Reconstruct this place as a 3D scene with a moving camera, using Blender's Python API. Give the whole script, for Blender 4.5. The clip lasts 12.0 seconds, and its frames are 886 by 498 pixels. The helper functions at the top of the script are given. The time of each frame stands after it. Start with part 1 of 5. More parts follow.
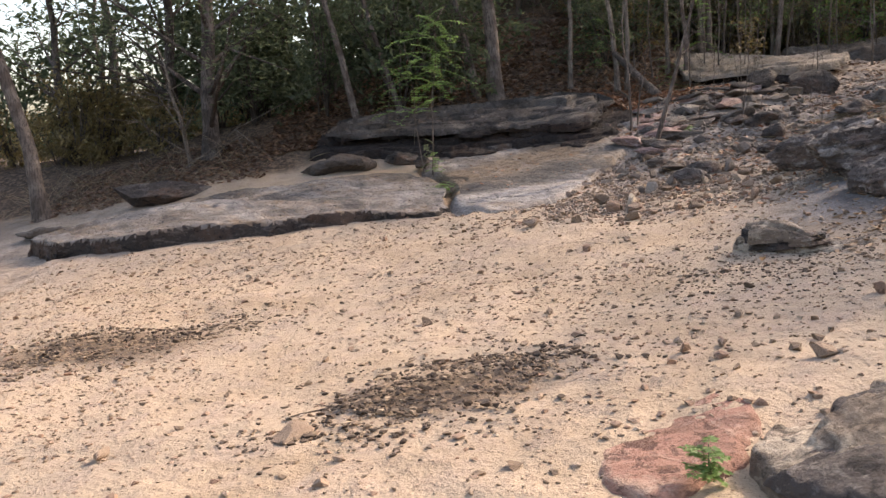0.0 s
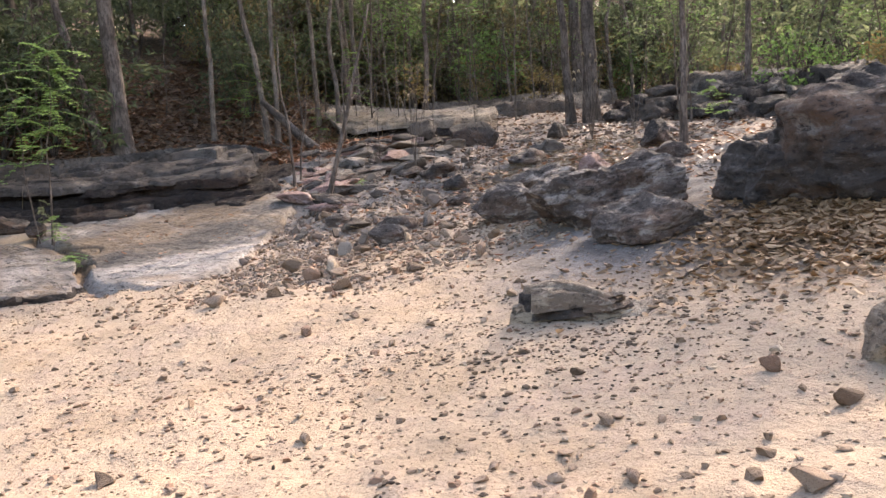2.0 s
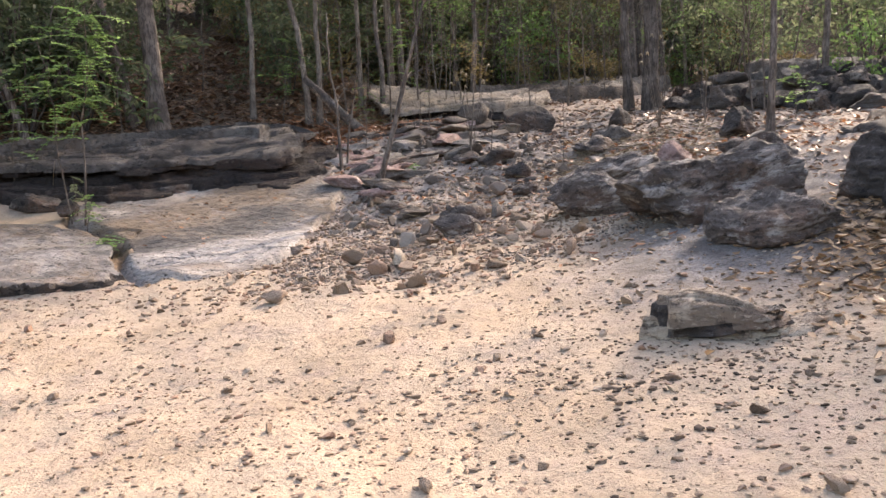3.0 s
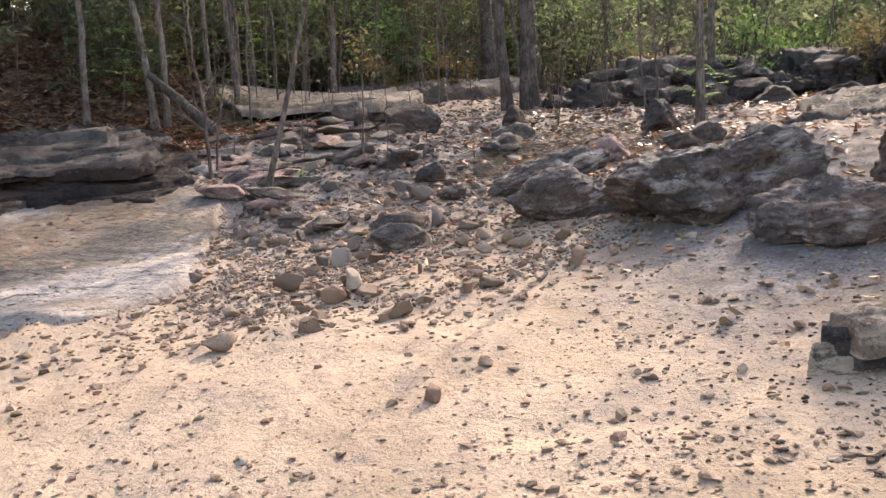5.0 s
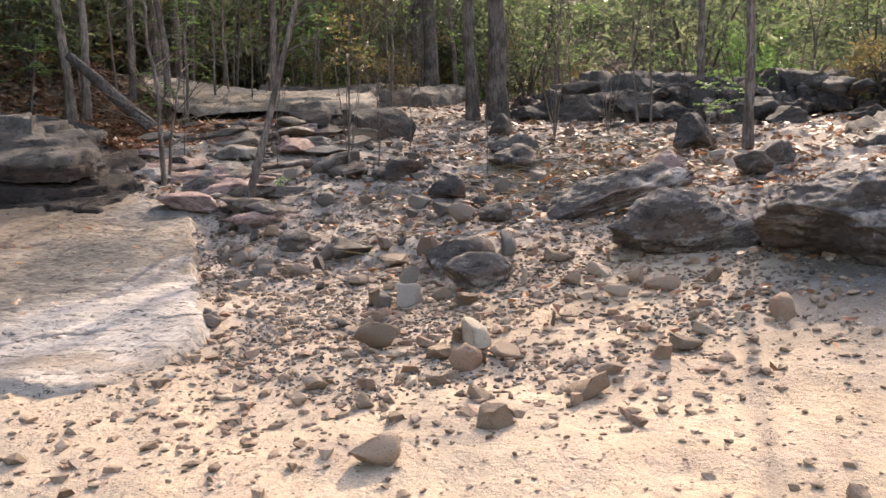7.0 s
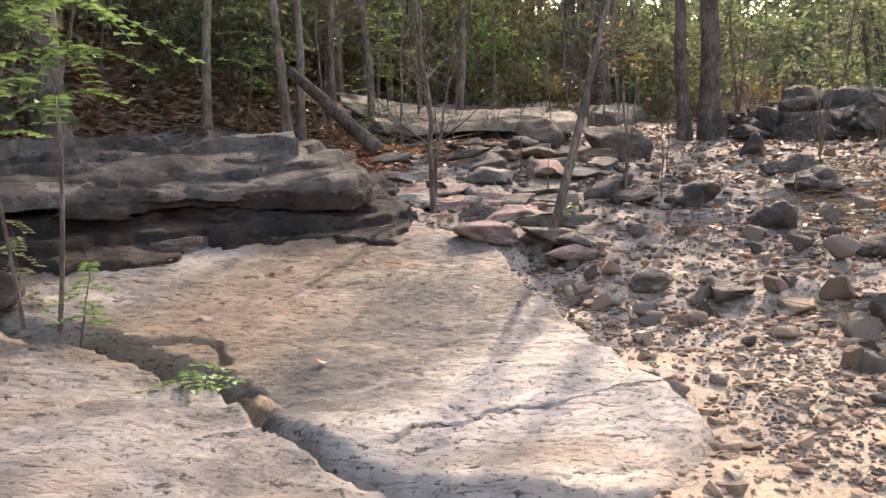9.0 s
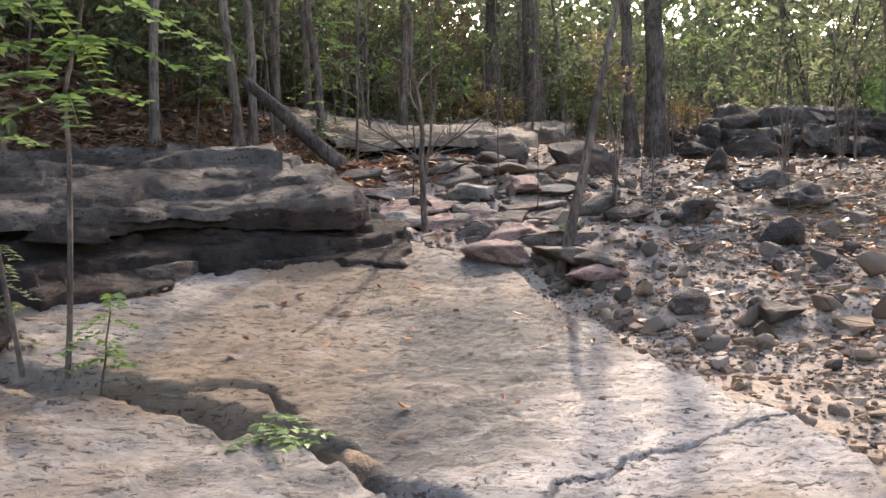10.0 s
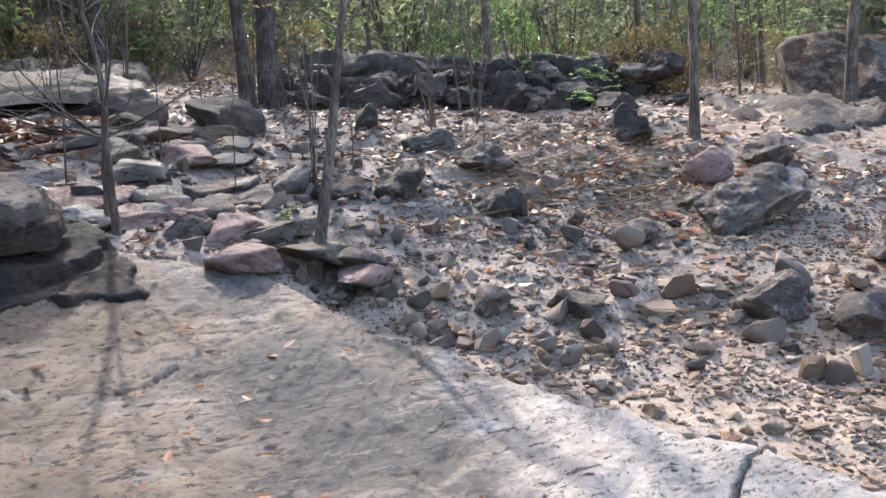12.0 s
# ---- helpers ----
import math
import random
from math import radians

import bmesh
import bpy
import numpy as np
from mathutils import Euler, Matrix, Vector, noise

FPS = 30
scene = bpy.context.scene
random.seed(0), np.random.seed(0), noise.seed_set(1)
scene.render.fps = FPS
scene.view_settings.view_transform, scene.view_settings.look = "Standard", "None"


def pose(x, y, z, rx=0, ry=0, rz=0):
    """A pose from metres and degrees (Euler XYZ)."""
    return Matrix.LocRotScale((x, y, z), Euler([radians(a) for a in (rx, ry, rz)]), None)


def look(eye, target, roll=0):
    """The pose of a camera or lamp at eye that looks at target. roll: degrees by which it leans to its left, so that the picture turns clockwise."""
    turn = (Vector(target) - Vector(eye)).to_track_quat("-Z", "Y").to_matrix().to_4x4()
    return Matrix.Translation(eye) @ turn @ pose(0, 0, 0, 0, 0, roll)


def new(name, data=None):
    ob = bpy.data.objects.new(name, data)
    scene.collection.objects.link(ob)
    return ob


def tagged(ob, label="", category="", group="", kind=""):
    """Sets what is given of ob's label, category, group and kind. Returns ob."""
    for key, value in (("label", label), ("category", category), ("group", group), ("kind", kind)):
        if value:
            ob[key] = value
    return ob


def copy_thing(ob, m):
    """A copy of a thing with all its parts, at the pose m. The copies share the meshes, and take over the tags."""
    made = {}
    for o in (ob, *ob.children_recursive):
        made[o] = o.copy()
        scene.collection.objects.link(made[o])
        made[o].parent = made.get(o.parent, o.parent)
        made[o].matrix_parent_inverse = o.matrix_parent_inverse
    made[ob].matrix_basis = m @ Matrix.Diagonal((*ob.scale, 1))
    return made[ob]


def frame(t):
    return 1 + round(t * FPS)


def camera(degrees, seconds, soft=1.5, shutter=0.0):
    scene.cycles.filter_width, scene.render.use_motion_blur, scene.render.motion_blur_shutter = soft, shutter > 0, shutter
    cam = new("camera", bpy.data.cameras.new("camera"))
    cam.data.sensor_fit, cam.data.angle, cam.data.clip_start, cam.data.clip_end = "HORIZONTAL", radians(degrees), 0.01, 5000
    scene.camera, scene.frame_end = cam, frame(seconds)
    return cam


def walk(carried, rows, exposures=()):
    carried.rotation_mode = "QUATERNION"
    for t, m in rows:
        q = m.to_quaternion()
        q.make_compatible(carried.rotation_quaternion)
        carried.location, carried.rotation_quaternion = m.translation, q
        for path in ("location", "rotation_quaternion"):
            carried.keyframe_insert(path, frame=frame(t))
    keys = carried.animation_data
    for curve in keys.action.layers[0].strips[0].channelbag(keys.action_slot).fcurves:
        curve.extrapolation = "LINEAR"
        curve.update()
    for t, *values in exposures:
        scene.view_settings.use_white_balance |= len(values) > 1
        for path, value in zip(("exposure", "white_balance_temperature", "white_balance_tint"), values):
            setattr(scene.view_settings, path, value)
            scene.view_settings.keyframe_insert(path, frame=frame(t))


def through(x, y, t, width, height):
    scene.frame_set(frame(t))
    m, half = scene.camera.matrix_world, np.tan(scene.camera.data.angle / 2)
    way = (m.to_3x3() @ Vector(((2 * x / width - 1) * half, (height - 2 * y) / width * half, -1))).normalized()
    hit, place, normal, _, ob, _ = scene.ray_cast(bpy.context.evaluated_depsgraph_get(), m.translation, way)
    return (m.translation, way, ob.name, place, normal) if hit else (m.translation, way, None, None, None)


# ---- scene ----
cam = camera(52.5, 12.0)
METRES, EYE, TILT, LEAN, TURN = 13.5, 1.6, -8.0, 2.5, 0.0
ROWS = [
    (0.0, 0.0, 0.0, 0.0, 0.0, 0.0, -0.0),
    (0.5, -0.0143, 0.0396, 0.0007, -9.62, 1.18, 2.68),
    (1.0, -0.019, 0.0863, 0.0014, -18.74, 1.49, 3.43),
    (1.5, -0.024, 0.1318, 0.0062, -23.32, 2.63, 4.07),
    (2.0, -0.0269, 0.1722, 0.0118, -24.14, 3.28, 4.11),
    (2.5, -0.0295, 0.2128, 0.0182, -22.86, 2.81, 2.22),
    (4.5, -0.0655, 0.356, 0.0308, -29.94, 2.07, 5.49),
    (5.0, -0.065, 0.3983, 0.0346, -35.73, 2.53, 5.57),
    (5.5, -0.0695, 0.4419, 0.0374, -41.04, 2.77, 5.29),
    (6.0, -0.0702, 0.484, 0.043, -43.56, 2.26, 5.3),
    (6.5, -0.0699, 0.5282, 0.052, -45.32, 2.2, 4.18),
    (8.5, -0.1206, 0.6984, 0.079, -42.19, 4.97, 5.97),
    (9.0, -0.1339, 0.7406, 0.0855, -41.61, 4.4, 4.16),
    (9.5, -0.1495, 0.7756, 0.0917, -44.73, 5.01, 4.08),
    (10.0, -0.1537, 0.8177, 0.0954, -49.15, 5.03, 5.56),
    (10.5, -0.157, 0.8635, 0.1067, -54.27, 3.22, 6.22),
    (11.0, -0.159, 0.8972, 0.1281, -60.81, -0.65, 7.65),
    (11.5, -0.1454, 0.9279, 0.1387, -67.52, -3.03, 9.23),
    (12.0, -0.1332, 0.9552, 0.148, -80.63, -4.05, 10.38),
]
EXPOSURES = [(0.0, 1.55, 7200, 16), (1.0, 1.85, 7200, 16), (2.5, 2.1, 7200, 16), (5.0, 2.05, 7250, 16), (6.5, 2.1, 7300, 15), (9.0, 2.3, 7600, 16), (10.5, 2.05, 6700, 13), (12.0, 2.2, 6150, 11)]
walk(cam, [(t, pose(0, 0, EYE, TILT, LEAN, TURN) @ pose(METRES * x, METRES * y, METRES * z, 90 + pitch, roll, yaw)) for t, x, y, z, yaw, pitch, roll in ROWS],
     exposures=EXPOSURES)

# ---- light ----
SUN_AZIMUTH, SUN_HEIGHT = 63.0, 37.0
world = bpy.data.worlds.new("sky")
scene.world = world
world.use_nodes = True
sky = world.node_tree.nodes.new("ShaderNodeTexSky")
sky.sky_type, sky.sun_disc = "NISHITA", False
sky.sun_elevation, sky.sun_rotation = radians(SUN_HEIGHT), radians(SUN_AZIMUTH)
sky.air_density, sky.dust_density = 1.0, 3.0
background = world.node_tree.nodes["Background"]
background.inputs["Strength"].default_value = 0.15
world.node_tree.links.new(sky.outputs["Color"], background.inputs["Color"])
lamp = bpy.data.lights.new("sun", "SUN")
lamp.energy, lamp.angle, lamp.color = 1.85, radians(0.6), (1.0, 0.93, 0.83)
SUN_DIR = Vector((math.sin(radians(SUN_AZIMUTH)) * math.cos(radians(SUN_HEIGHT)), math.cos(radians(SUN_AZIMUTH)) * math.cos(radians(SUN_HEIGHT)), math.sin(radians(SUN_HEIGHT))))
new("sun", lamp).matrix_world = look(tuple(SUN_DIR * 60), (0, 0, 0))

# ---- materials ----
class Nodes:
    """A small hand for node materials."""

    def __init__(self, name, rough=0.85, specular=0.25):
        self.mat = bpy.data.materials.new(name)
        self.mat.use_nodes = True
        self.tree = self.mat.node_tree
        self.bsdf = self.tree.nodes["Principled BSDF"]
        self.bsdf.inputs["Roughness"].default_value = rough
        self.bsdf.inputs["Specular IOR Level"].default_value = specular
        self.coord = self.tree.nodes.new("ShaderNodeTexCoord").outputs["Object"]

    def link(self, a, b):
        self.tree.links.new(a, b)

    def use_position(self):
        self.coord = self.tree.nodes.new("ShaderNodeNewGeometry").outputs["Position"]
        return self

    def stretch(self, sx, sy, sz, vector=None):
        m = self.tree.nodes.new("ShaderNodeMapping")
        m.inputs["Scale"].default_value = (sx, sy, sz)
        self.link(vector or self.coord, m.inputs["Vector"])
        return m.outputs["Vector"]

    def turn(self, degrees):
        m = self.tree.nodes.new("ShaderNodeMapping")
        m.inputs["Rotation"].default_value = (0, 0, radians(degrees))
        self.link(self.coord, m.inputs["Vector"])
        return m.outputs["Vector"]

    def noise(self, scale, detail=6, rough=0.6, vector=None, distort=0.0):
        n = self.tree.nodes.new("ShaderNodeTexNoise")
        n.inputs["Scale"].default_value, n.inputs["Detail"].default_value = scale, detail
        n.inputs["Roughness"].default_value, n.inputs["Distortion"].default_value = rough, distort
        self.link(vector or self.coord, n.inputs["Vector"])
        wide = self.tree.nodes.new("ShaderNodeMapRange")
        wide.inputs["From Min"].default_value, wide.inputs["From Max"].default_value = 0.27, 0.73
        self.link(n.outputs["Fac"], wide.inputs["Value"])
        return wide.outputs["Result"]

    def cells(self, scale, out="Distance", vector=None):
        n = self.tree.nodes.new("ShaderNodeTexVoronoi")
        n.inputs["Scale"].default_value = scale
        self.link(vector or self.coord, n.inputs["Vector"])
        return n.outputs[out]

    def ramp(self, fac, *stops):
        n = self.tree.nodes.new("ShaderNodeValToRGB")
        while len(n.color_ramp.elements) < len(stops):
            n.color_ramp.elements.new(0.5)
        for e, (at, c) in zip(n.color_ramp.elements, stops):
            e.position, e.color = at, (*c, 1) if isinstance(c, tuple) else (c, c, c, 1)
        self.link(fac, n.inputs["Fac"])
        return n.outputs["Color"]

    def mix(self, fac, a, b, kind="MIX"):
        n = self.tree.nodes.new("ShaderNodeMix")
        n.data_type, n.blend_type = "RGBA", kind
        for key, v in ((0, fac), (6, a), (7, b)):
            if isinstance(v, tuple):
                n.inputs[key].default_value = (*v, 1)
            elif isinstance(v, (int, float)):
                n.inputs[key].default_value = v
            else:
                self.link(v, n.inputs[key])
        return n.outputs[2]

    def attribute(self, name):
        n = self.tree.nodes.new("ShaderNodeAttribute")
        n.attribute_name = name
        return n.outputs["Fac"]

    def island(self):
        return self.tree.nodes.new("ShaderNodeNewGeometry").outputs["Random Per Island"]

    def each(self):
        return self.tree.nodes.new("ShaderNodeObjectInfo").outputs["Random"]

    def bump(self, height, strength=0.5, distance=0.02, after=None):
        n = self.tree.nodes.new("ShaderNodeBump")
        n.inputs["Strength"].default_value, n.inputs["Distance"].default_value = strength, distance
        self.link(height, n.inputs["Height"])
        if after:
            self.link(after, n.inputs["Normal"])
        return n.outputs["Normal"]

    def done(self, colour, normal=None, rough=None):
        if isinstance(colour, tuple):
            self.bsdf.inputs["Base Color"].default_value = (*colour, 1)
        else:
            self.link(colour, self.bsdf.inputs["Base Color"])
        if normal:
            self.link(normal, self.bsdf.inputs["Normal"])
        if rough:
            self.link(rough, self.bsdf.inputs["Roughness"])
        return self.mat


def ground_material():
    n = Nodes("sand and soil", 0.95, 0.15).use_position()
    broad, mid, lump, fine, grit = n.noise(0.55, 4), n.noise(2.6, 6, 0.65), n.noise(11, 5, 0.7), n.noise(42, 5, 0.75), n.noise(190, 2)
    sand = n.ramp(broad, (0.2, (0.37, 0.272, 0.18)), (0.5, (0.465, 0.35, 0.242)), (0.8, (0.38, 0.297, 0.215)))
    sand = n.mix(n.ramp(mid, (0.5, 0.0), (0.85, 0.7)), sand, (0.42, 0.315, 0.24))
    sand = n.mix(n.ramp(lump, (0.58, 0.0), (0.8, 0.45)), sand, (0.36, 0.255, 0.18))
    flecks = n.noise(75, 4, 0.6)
    sand = n.mix(n.mix(1.0, n.ramp(flecks, (0.70, 0.0), (0.75, 0.9)), n.ramp(lump, (0.35, 0.15), (0.6, 1.0)), "MULTIPLY"), sand, (0.15, 0.10, 0.07))
    rough_bits = n.mix(1.0, n.ramp(fine, (0.66, 0.0), (0.85, 0.75)), n.ramp(mid, (0.35, 0.1), (0.7, 1.0)), "MULTIPLY")
    sand = n.mix(rough_bits, sand, (0.20, 0.135, 0.095))
    wash = n.ramp(mid, (0.3, (0.27, 0.21, 0.165)), (0.55, (0.38, 0.30, 0.235)), (0.75, (0.44, 0.35, 0.275)))
    wash = n.mix(n.ramp(lump, (0.55, 0.0), (0.72, 0.55)), wash, (0.17, 0.135, 0.11))
    wash = n.mix(n.ramp(fine, (0.58, 0.0), (0.7, 0.7)), wash, (0.10, 0.08, 0.068))
    ash = n.ramp(mid, (0.3, (0.10, 0.09, 0.085)), (0.7, (0.23, 0.21, 0.195)))
    ash = n.mix(n.ramp(fine, (0.5, 0.0), (0.66, 0.8)), ash, (0.06, 0.054, 0.05))
    litter = n.ramp(lump, (0.35, (0.06, 0.042, 0.03)), (0.6, (0.15, 0.10, 0.065)), (0.75, (0.24, 0.16, 0.10)))
    c = n.mix(n.attribute("wash"), sand, wash)
    c = n.mix(n.attribute("ash"), c, ash)
    c = n.mix(n.attribute("litter"), c, litter)
    c = n.mix(n.ramp(grit, (0.1, 0.3), (0.45, 0.0)), c, (0.16, 0.115, 0.085))
    return n.done(c, n.bump(grit, 0.25, 0.003, n.bump(fine, 0.35, 0.010, n.bump(lump, 0.6, 0.03, n.bump(mid, 0.4, 0.05)))))


def slab_material(name, light, tan, dark, dark_at, chips=0.55):
    """Weathered bedded sandstone: broad stains, sharp chips along the bedding, small pits, fine grain."""
    n = Nodes(name, 0.85, 0.3).use_position()
    turned = n.turn(48)
    flow, thin = n.stretch(1.0, 2.0, 2.5, turned), n.stretch(1.0, 3.6, 6.0, turned)
    broad, mid, chip = n.noise(0.42, 6, 0.62, flow, 0.6), n.noise(2.6, 9, 0.72, flow, 0.5), n.noise(5.5, 8, 0.68, thin, 0.4)
    fine, grain, stain_shade = n.noise(34, 6, 0.75), n.noise(150, 3, 0.7), n.noise(0.75, 7, 0.66, None, 1.2)
    c = n.mix(n.ramp(broad, (0.36, 0.0), (0.66, 1.0)), light, tan)
    c = n.mix(n.ramp(mid, (0.45, 0.0), (0.75, 0.75)), c, tuple(v * 0.66 for v in light))
    c = n.mix(n.ramp(stain_shade, (dark_at, 0.0), (dark_at + 0.3, 0.8)), c, dark)
    c = n.mix(n.ramp(mid, (0.12, 0.7), (0.36, 0.0)), c, tuple(min(v * 1.3, 0.72) for v in light))
    c = n.mix(n.mix(1.0, n.attribute("tan"), n.ramp(mid, (0.15, 0.35), (0.45, 0.85)), "MULTIPLY"), c, tuple(v * 0.95 for v in tan))
    c = n.mix(n.mix(1.0, n.attribute("worn"), n.ramp(mid, (0.3, 1.0), (0.6, 0.5)), "MULTIPLY"), c, tuple(min(v * 1.4, 0.7) for v in light))
    # set patches: grey staining, deepened to paint in tree shade
    c = n.mix(n.mix(1.0, n.attribute("stain_shade"), n.ramp(mid, (0.25, 0.5), (0.55, 1.0)), "MULTIPLY"), c, tuple(v * 0.9 for v in dark))
    c = n.mix(n.ramp(chip, (0.25, 0.85), (0.29, 0.0)), c, tuple(v * 0.45 for v in dark))
    c = n.mix(n.ramp(chip, (0.69, 0.0), (0.73, chips)), c, tuple(v * 0.62 for v in light))
    pits = n.ramp(fine, (0.70, 0.0), (0.76, 0.85))
    c = n.mix(pits, c, tuple(v * 0.4 for v in dark))
    c = n.mix(n.ramp(grain, (0.1, 0.4), (0.45, 0.0)), c, tuple(v * 0.5 for v in light))
    steps = n.ramp(chip, (0.25, 0.0), (0.29, 0.42), (0.69, 0.5), (0.73, 1.0))
    return n.done(c, n.bump(grain, 0.3, 0.003, n.bump(n.ramp(fine, (0.70, 1.0), (0.78, 0.0)), 0.5, 0.008, n.bump(steps, 1.0, 0.035, n.bump(mid, 0.5, 0.035)))))


def boulder_material(name, dark, pale, pale_at, rust=(0.17, 0.10, 0.065)):
    """Dark weathered rock with pale lichen and worn patches, cracks and pits."""
    n = Nodes(name, 0.85, 0.3)
    bedding = n.stretch(1.0, 1.0, 2.6)
    mid, chip, fine, grain = n.noise(2.3, 9, 0.7, bedding, 0.5), n.noise(6.5, 8, 0.7, bedding, 0.5), n.noise(20, 7, 0.72), n.noise(95, 3, 0.7)
    c = n.mix(n.ramp(n.noise(1.1, 5, 0.6), (0.5, 0.0), (0.72, 0.55)), dark, rust)
    c = n.mix(n.ramp(mid, (pale_at, 0.0), (pale_at + 0.2, 0.9)), c, pale)
    c = n.mix(n.ramp(chip, (0.64, 0.0), (0.70, 0.6)), c, tuple((v + w) / 2 for v, w in zip(dark, pale)))
    c = n.mix(n.ramp(chip, (0.28, 0.8), (0.36, 0.0)), c, tuple(v * 0.35 for v in dark))
    c = n.mix(n.ramp(fine, (0.64, 0.0), (0.78, 0.75)), c, tuple(v * 0.4 for v in dark))
    c = n.mix(n.ramp(fine, (0.14, 0.6), (0.30, 0.0)), c, pale)
    c = n.mix(n.ramp(grain, (0.1, 0.35), (0.4, 0.0)), c, tuple(v * 0.5 for v in dark))
    steps = n.ramp(chip, (0.28, 0.0), (0.36, 0.45), (0.64, 0.55), (0.70, 1.0))
    return n.done(c, n.bump(grain, 0.4, 0.005, n.bump(fine, 0.5, 0.02, n.bump(steps, 0.8, 0.03, n.bump(mid, 0.5, 0.08)))))


def stone_material(name, by_object, tones):
    """Loose stone: one tone for each stone, with dark pits and pale worn spots."""
    n = Nodes(name, 0.9, 0.25)
    pick = n.each() if by_object else n.island()
    fine = n.noise(24, 6, 0.7)
    c = n.ramp(pick, *zip((0.0, 0.3, 0.58, 0.8, 0.95), tones))
    c = n.mix(n.ramp(fine, (0.6, 0.0), (0.8, 0.65)), c, (0.075, 0.058, 0.048))
    c = n.mix(n.ramp(fine, (0.1, 0.45), (0.28, 0.0)), c, (0.42, 0.355, 0.29))
    return n.done(c, n.bump(n.noise(110, 3), 0.4, 0.003, n.bump(fine, 0.6, 0.012)))


def dark_grit_material():
    n = Nodes("dark gravel", 0.92, 0.2)
    c = n.ramp(n.island(), (0.0, (0.045, 0.033, 0.025)), (0.5, (0.12, 0.085, 0.06)), (0.9, (0.27, 0.19, 0.125)), (1.0, (0.45, 0.34, 0.23)))
    return n.done(c, n.bump(n.noise(60), 0.5, 0.006))


def leaf_material(name, low, high, through=0.55):
    n = Nodes(name, 0.5, 0.4)
    c = n.ramp(n.island(), (0.0, low), (0.6, tuple((a + b) / 2 for a, b in zip(low, high))), (1.0, high))
    c = n.mix(n.ramp(n.noise(3.0, 3), (0.35, 0.45), (0.6, 0.0)), c, tuple(v * 0.5 for v in low))
    n.done(c)
    thin = n.tree.nodes.new("ShaderNodeBsdfTranslucent")
    n.link(c, thin.inputs["Color"])
    add = n.tree.nodes.new("ShaderNodeMixShader")
    add.inputs["Fac"].default_value = through
    n.link(n.bsdf.outputs["BSDF"], add.inputs[1])
    n.link(thin.outputs["BSDF"], add.inputs[2])
    n.link(add.outputs["Shader"], n.tree.nodes["Material Output"].inputs["Surface"])
    return n.mat


def bark_material(name, low, high):
    n = Nodes(name, 0.9, 0.2)
    v = n.stretch(1, 1, 0.18)
    ridges, patch = n.noise(38, 5, 0.7, v), n.noise(3.2, 5)
    c = n.mix(n.ramp(patch, (0.38, 0.0), (0.65, 1.0)), low, high)
    c = n.mix(n.ramp(ridges, (0.45, 0.0), (0.65, 0.7)), c, tuple(x * 0.4 for x in low))
    return n.done(c, n.bump(ridges, 0.7, 0.02))


SAND = ground_material()
SLAB = slab_material("pale weathered sandstone", (0.335, 0.29, 0.25), (0.225, 0.155, 0.098), (0.08, 0.071, 0.064), 0.44)
LEDGE = slab_material("lichened dark sandstone", (0.185, 0.155, 0.13), (0.12, 0.085, 0.06), (0.045, 0.037, 0.032), 0.34)
SHELF = slab_material("tan weathered sandstone", (0.35, 0.28, 0.215), (0.26, 0.19, 0.125), (0.10, 0.083, 0.07), 0.52)
BOULDER = boulder_material("dark boulder stone", (0.105, 0.083, 0.07), (0.40, 0.34, 0.29), 0.54)
# dark stained rock; the shade of the recesses is put into its colour too
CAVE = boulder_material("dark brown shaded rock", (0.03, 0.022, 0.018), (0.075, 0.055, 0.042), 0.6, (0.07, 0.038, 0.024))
# the dark boulders' own tone; painted shade on the slab rim and between tan beds
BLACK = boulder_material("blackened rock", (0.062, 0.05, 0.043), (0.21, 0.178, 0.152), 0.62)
TAN = boulder_material("layered tan rock", (0.22, 0.165, 0.12), (0.52, 0.42, 0.31), 0.45)
PINK = boulder_material("pink sandstone", (0.30, 0.19, 0.16), (0.43, 0.33, 0.29), 0.5)
RED = boulder_material("red sandstone", (0.36, 0.19, 0.135), (0.50, 0.35, 0.26), 0.58)
WARM_TONES = ((0.16, 0.108, 0.072), (0.28, 0.195, 0.13), (0.36, 0.255, 0.178), (0.28, 0.165, 0.11), (0.44, 0.345, 0.25))
GREY_TONES = ((0.075, 0.06, 0.05), (0.155, 0.125, 0.102), (0.235, 0.188, 0.15), (0.19, 0.125, 0.092), (0.36, 0.30, 0.245))
STONE, PEBBLE = stone_material("brown loose stone", True, WARM_TONES), stone_material("brown pebbles", False, WARM_TONES)
GREY_STONE, GREY_PEBBLE = stone_material("grey loose stone", True, GREY_TONES), stone_material("grey pebbles", False, GREY_TONES)
GRIT = dark_grit_material()
LEAF_DARK = leaf_material("dark green leaf", (0.075, 0.098, 0.05), (0.19, 0.215, 0.12), 0.62)
LEAF_MID = leaf_material("green leaf", (0.11, 0.135, 0.07), (0.27, 0.295, 0.16), 0.62)
LEAF_BRIGHT = leaf_material("fresh green leaf", (0.12, 0.205, 0.058), (0.23, 0.345, 0.105), 0.5)
LEAF_OLIVE = leaf_material("olive brown leaf", (0.10, 0.085, 0.04), (0.27, 0.225, 0.11))
LEAF_DRY = leaf_material("dry yellow leaf", (0.18, 0.13, 0.05), (0.36, 0.28, 0.12), 0.4)
LITTER = leaf_material("fallen brown leaf", (0.10, 0.052, 0.03), (0.36, 0.205, 0.12), 0.2)
LITTER_RED = leaf_material("fallen russet leaf", (0.20, 0.075, 0.032), (0.50, 0.24, 0.115), 0.25)
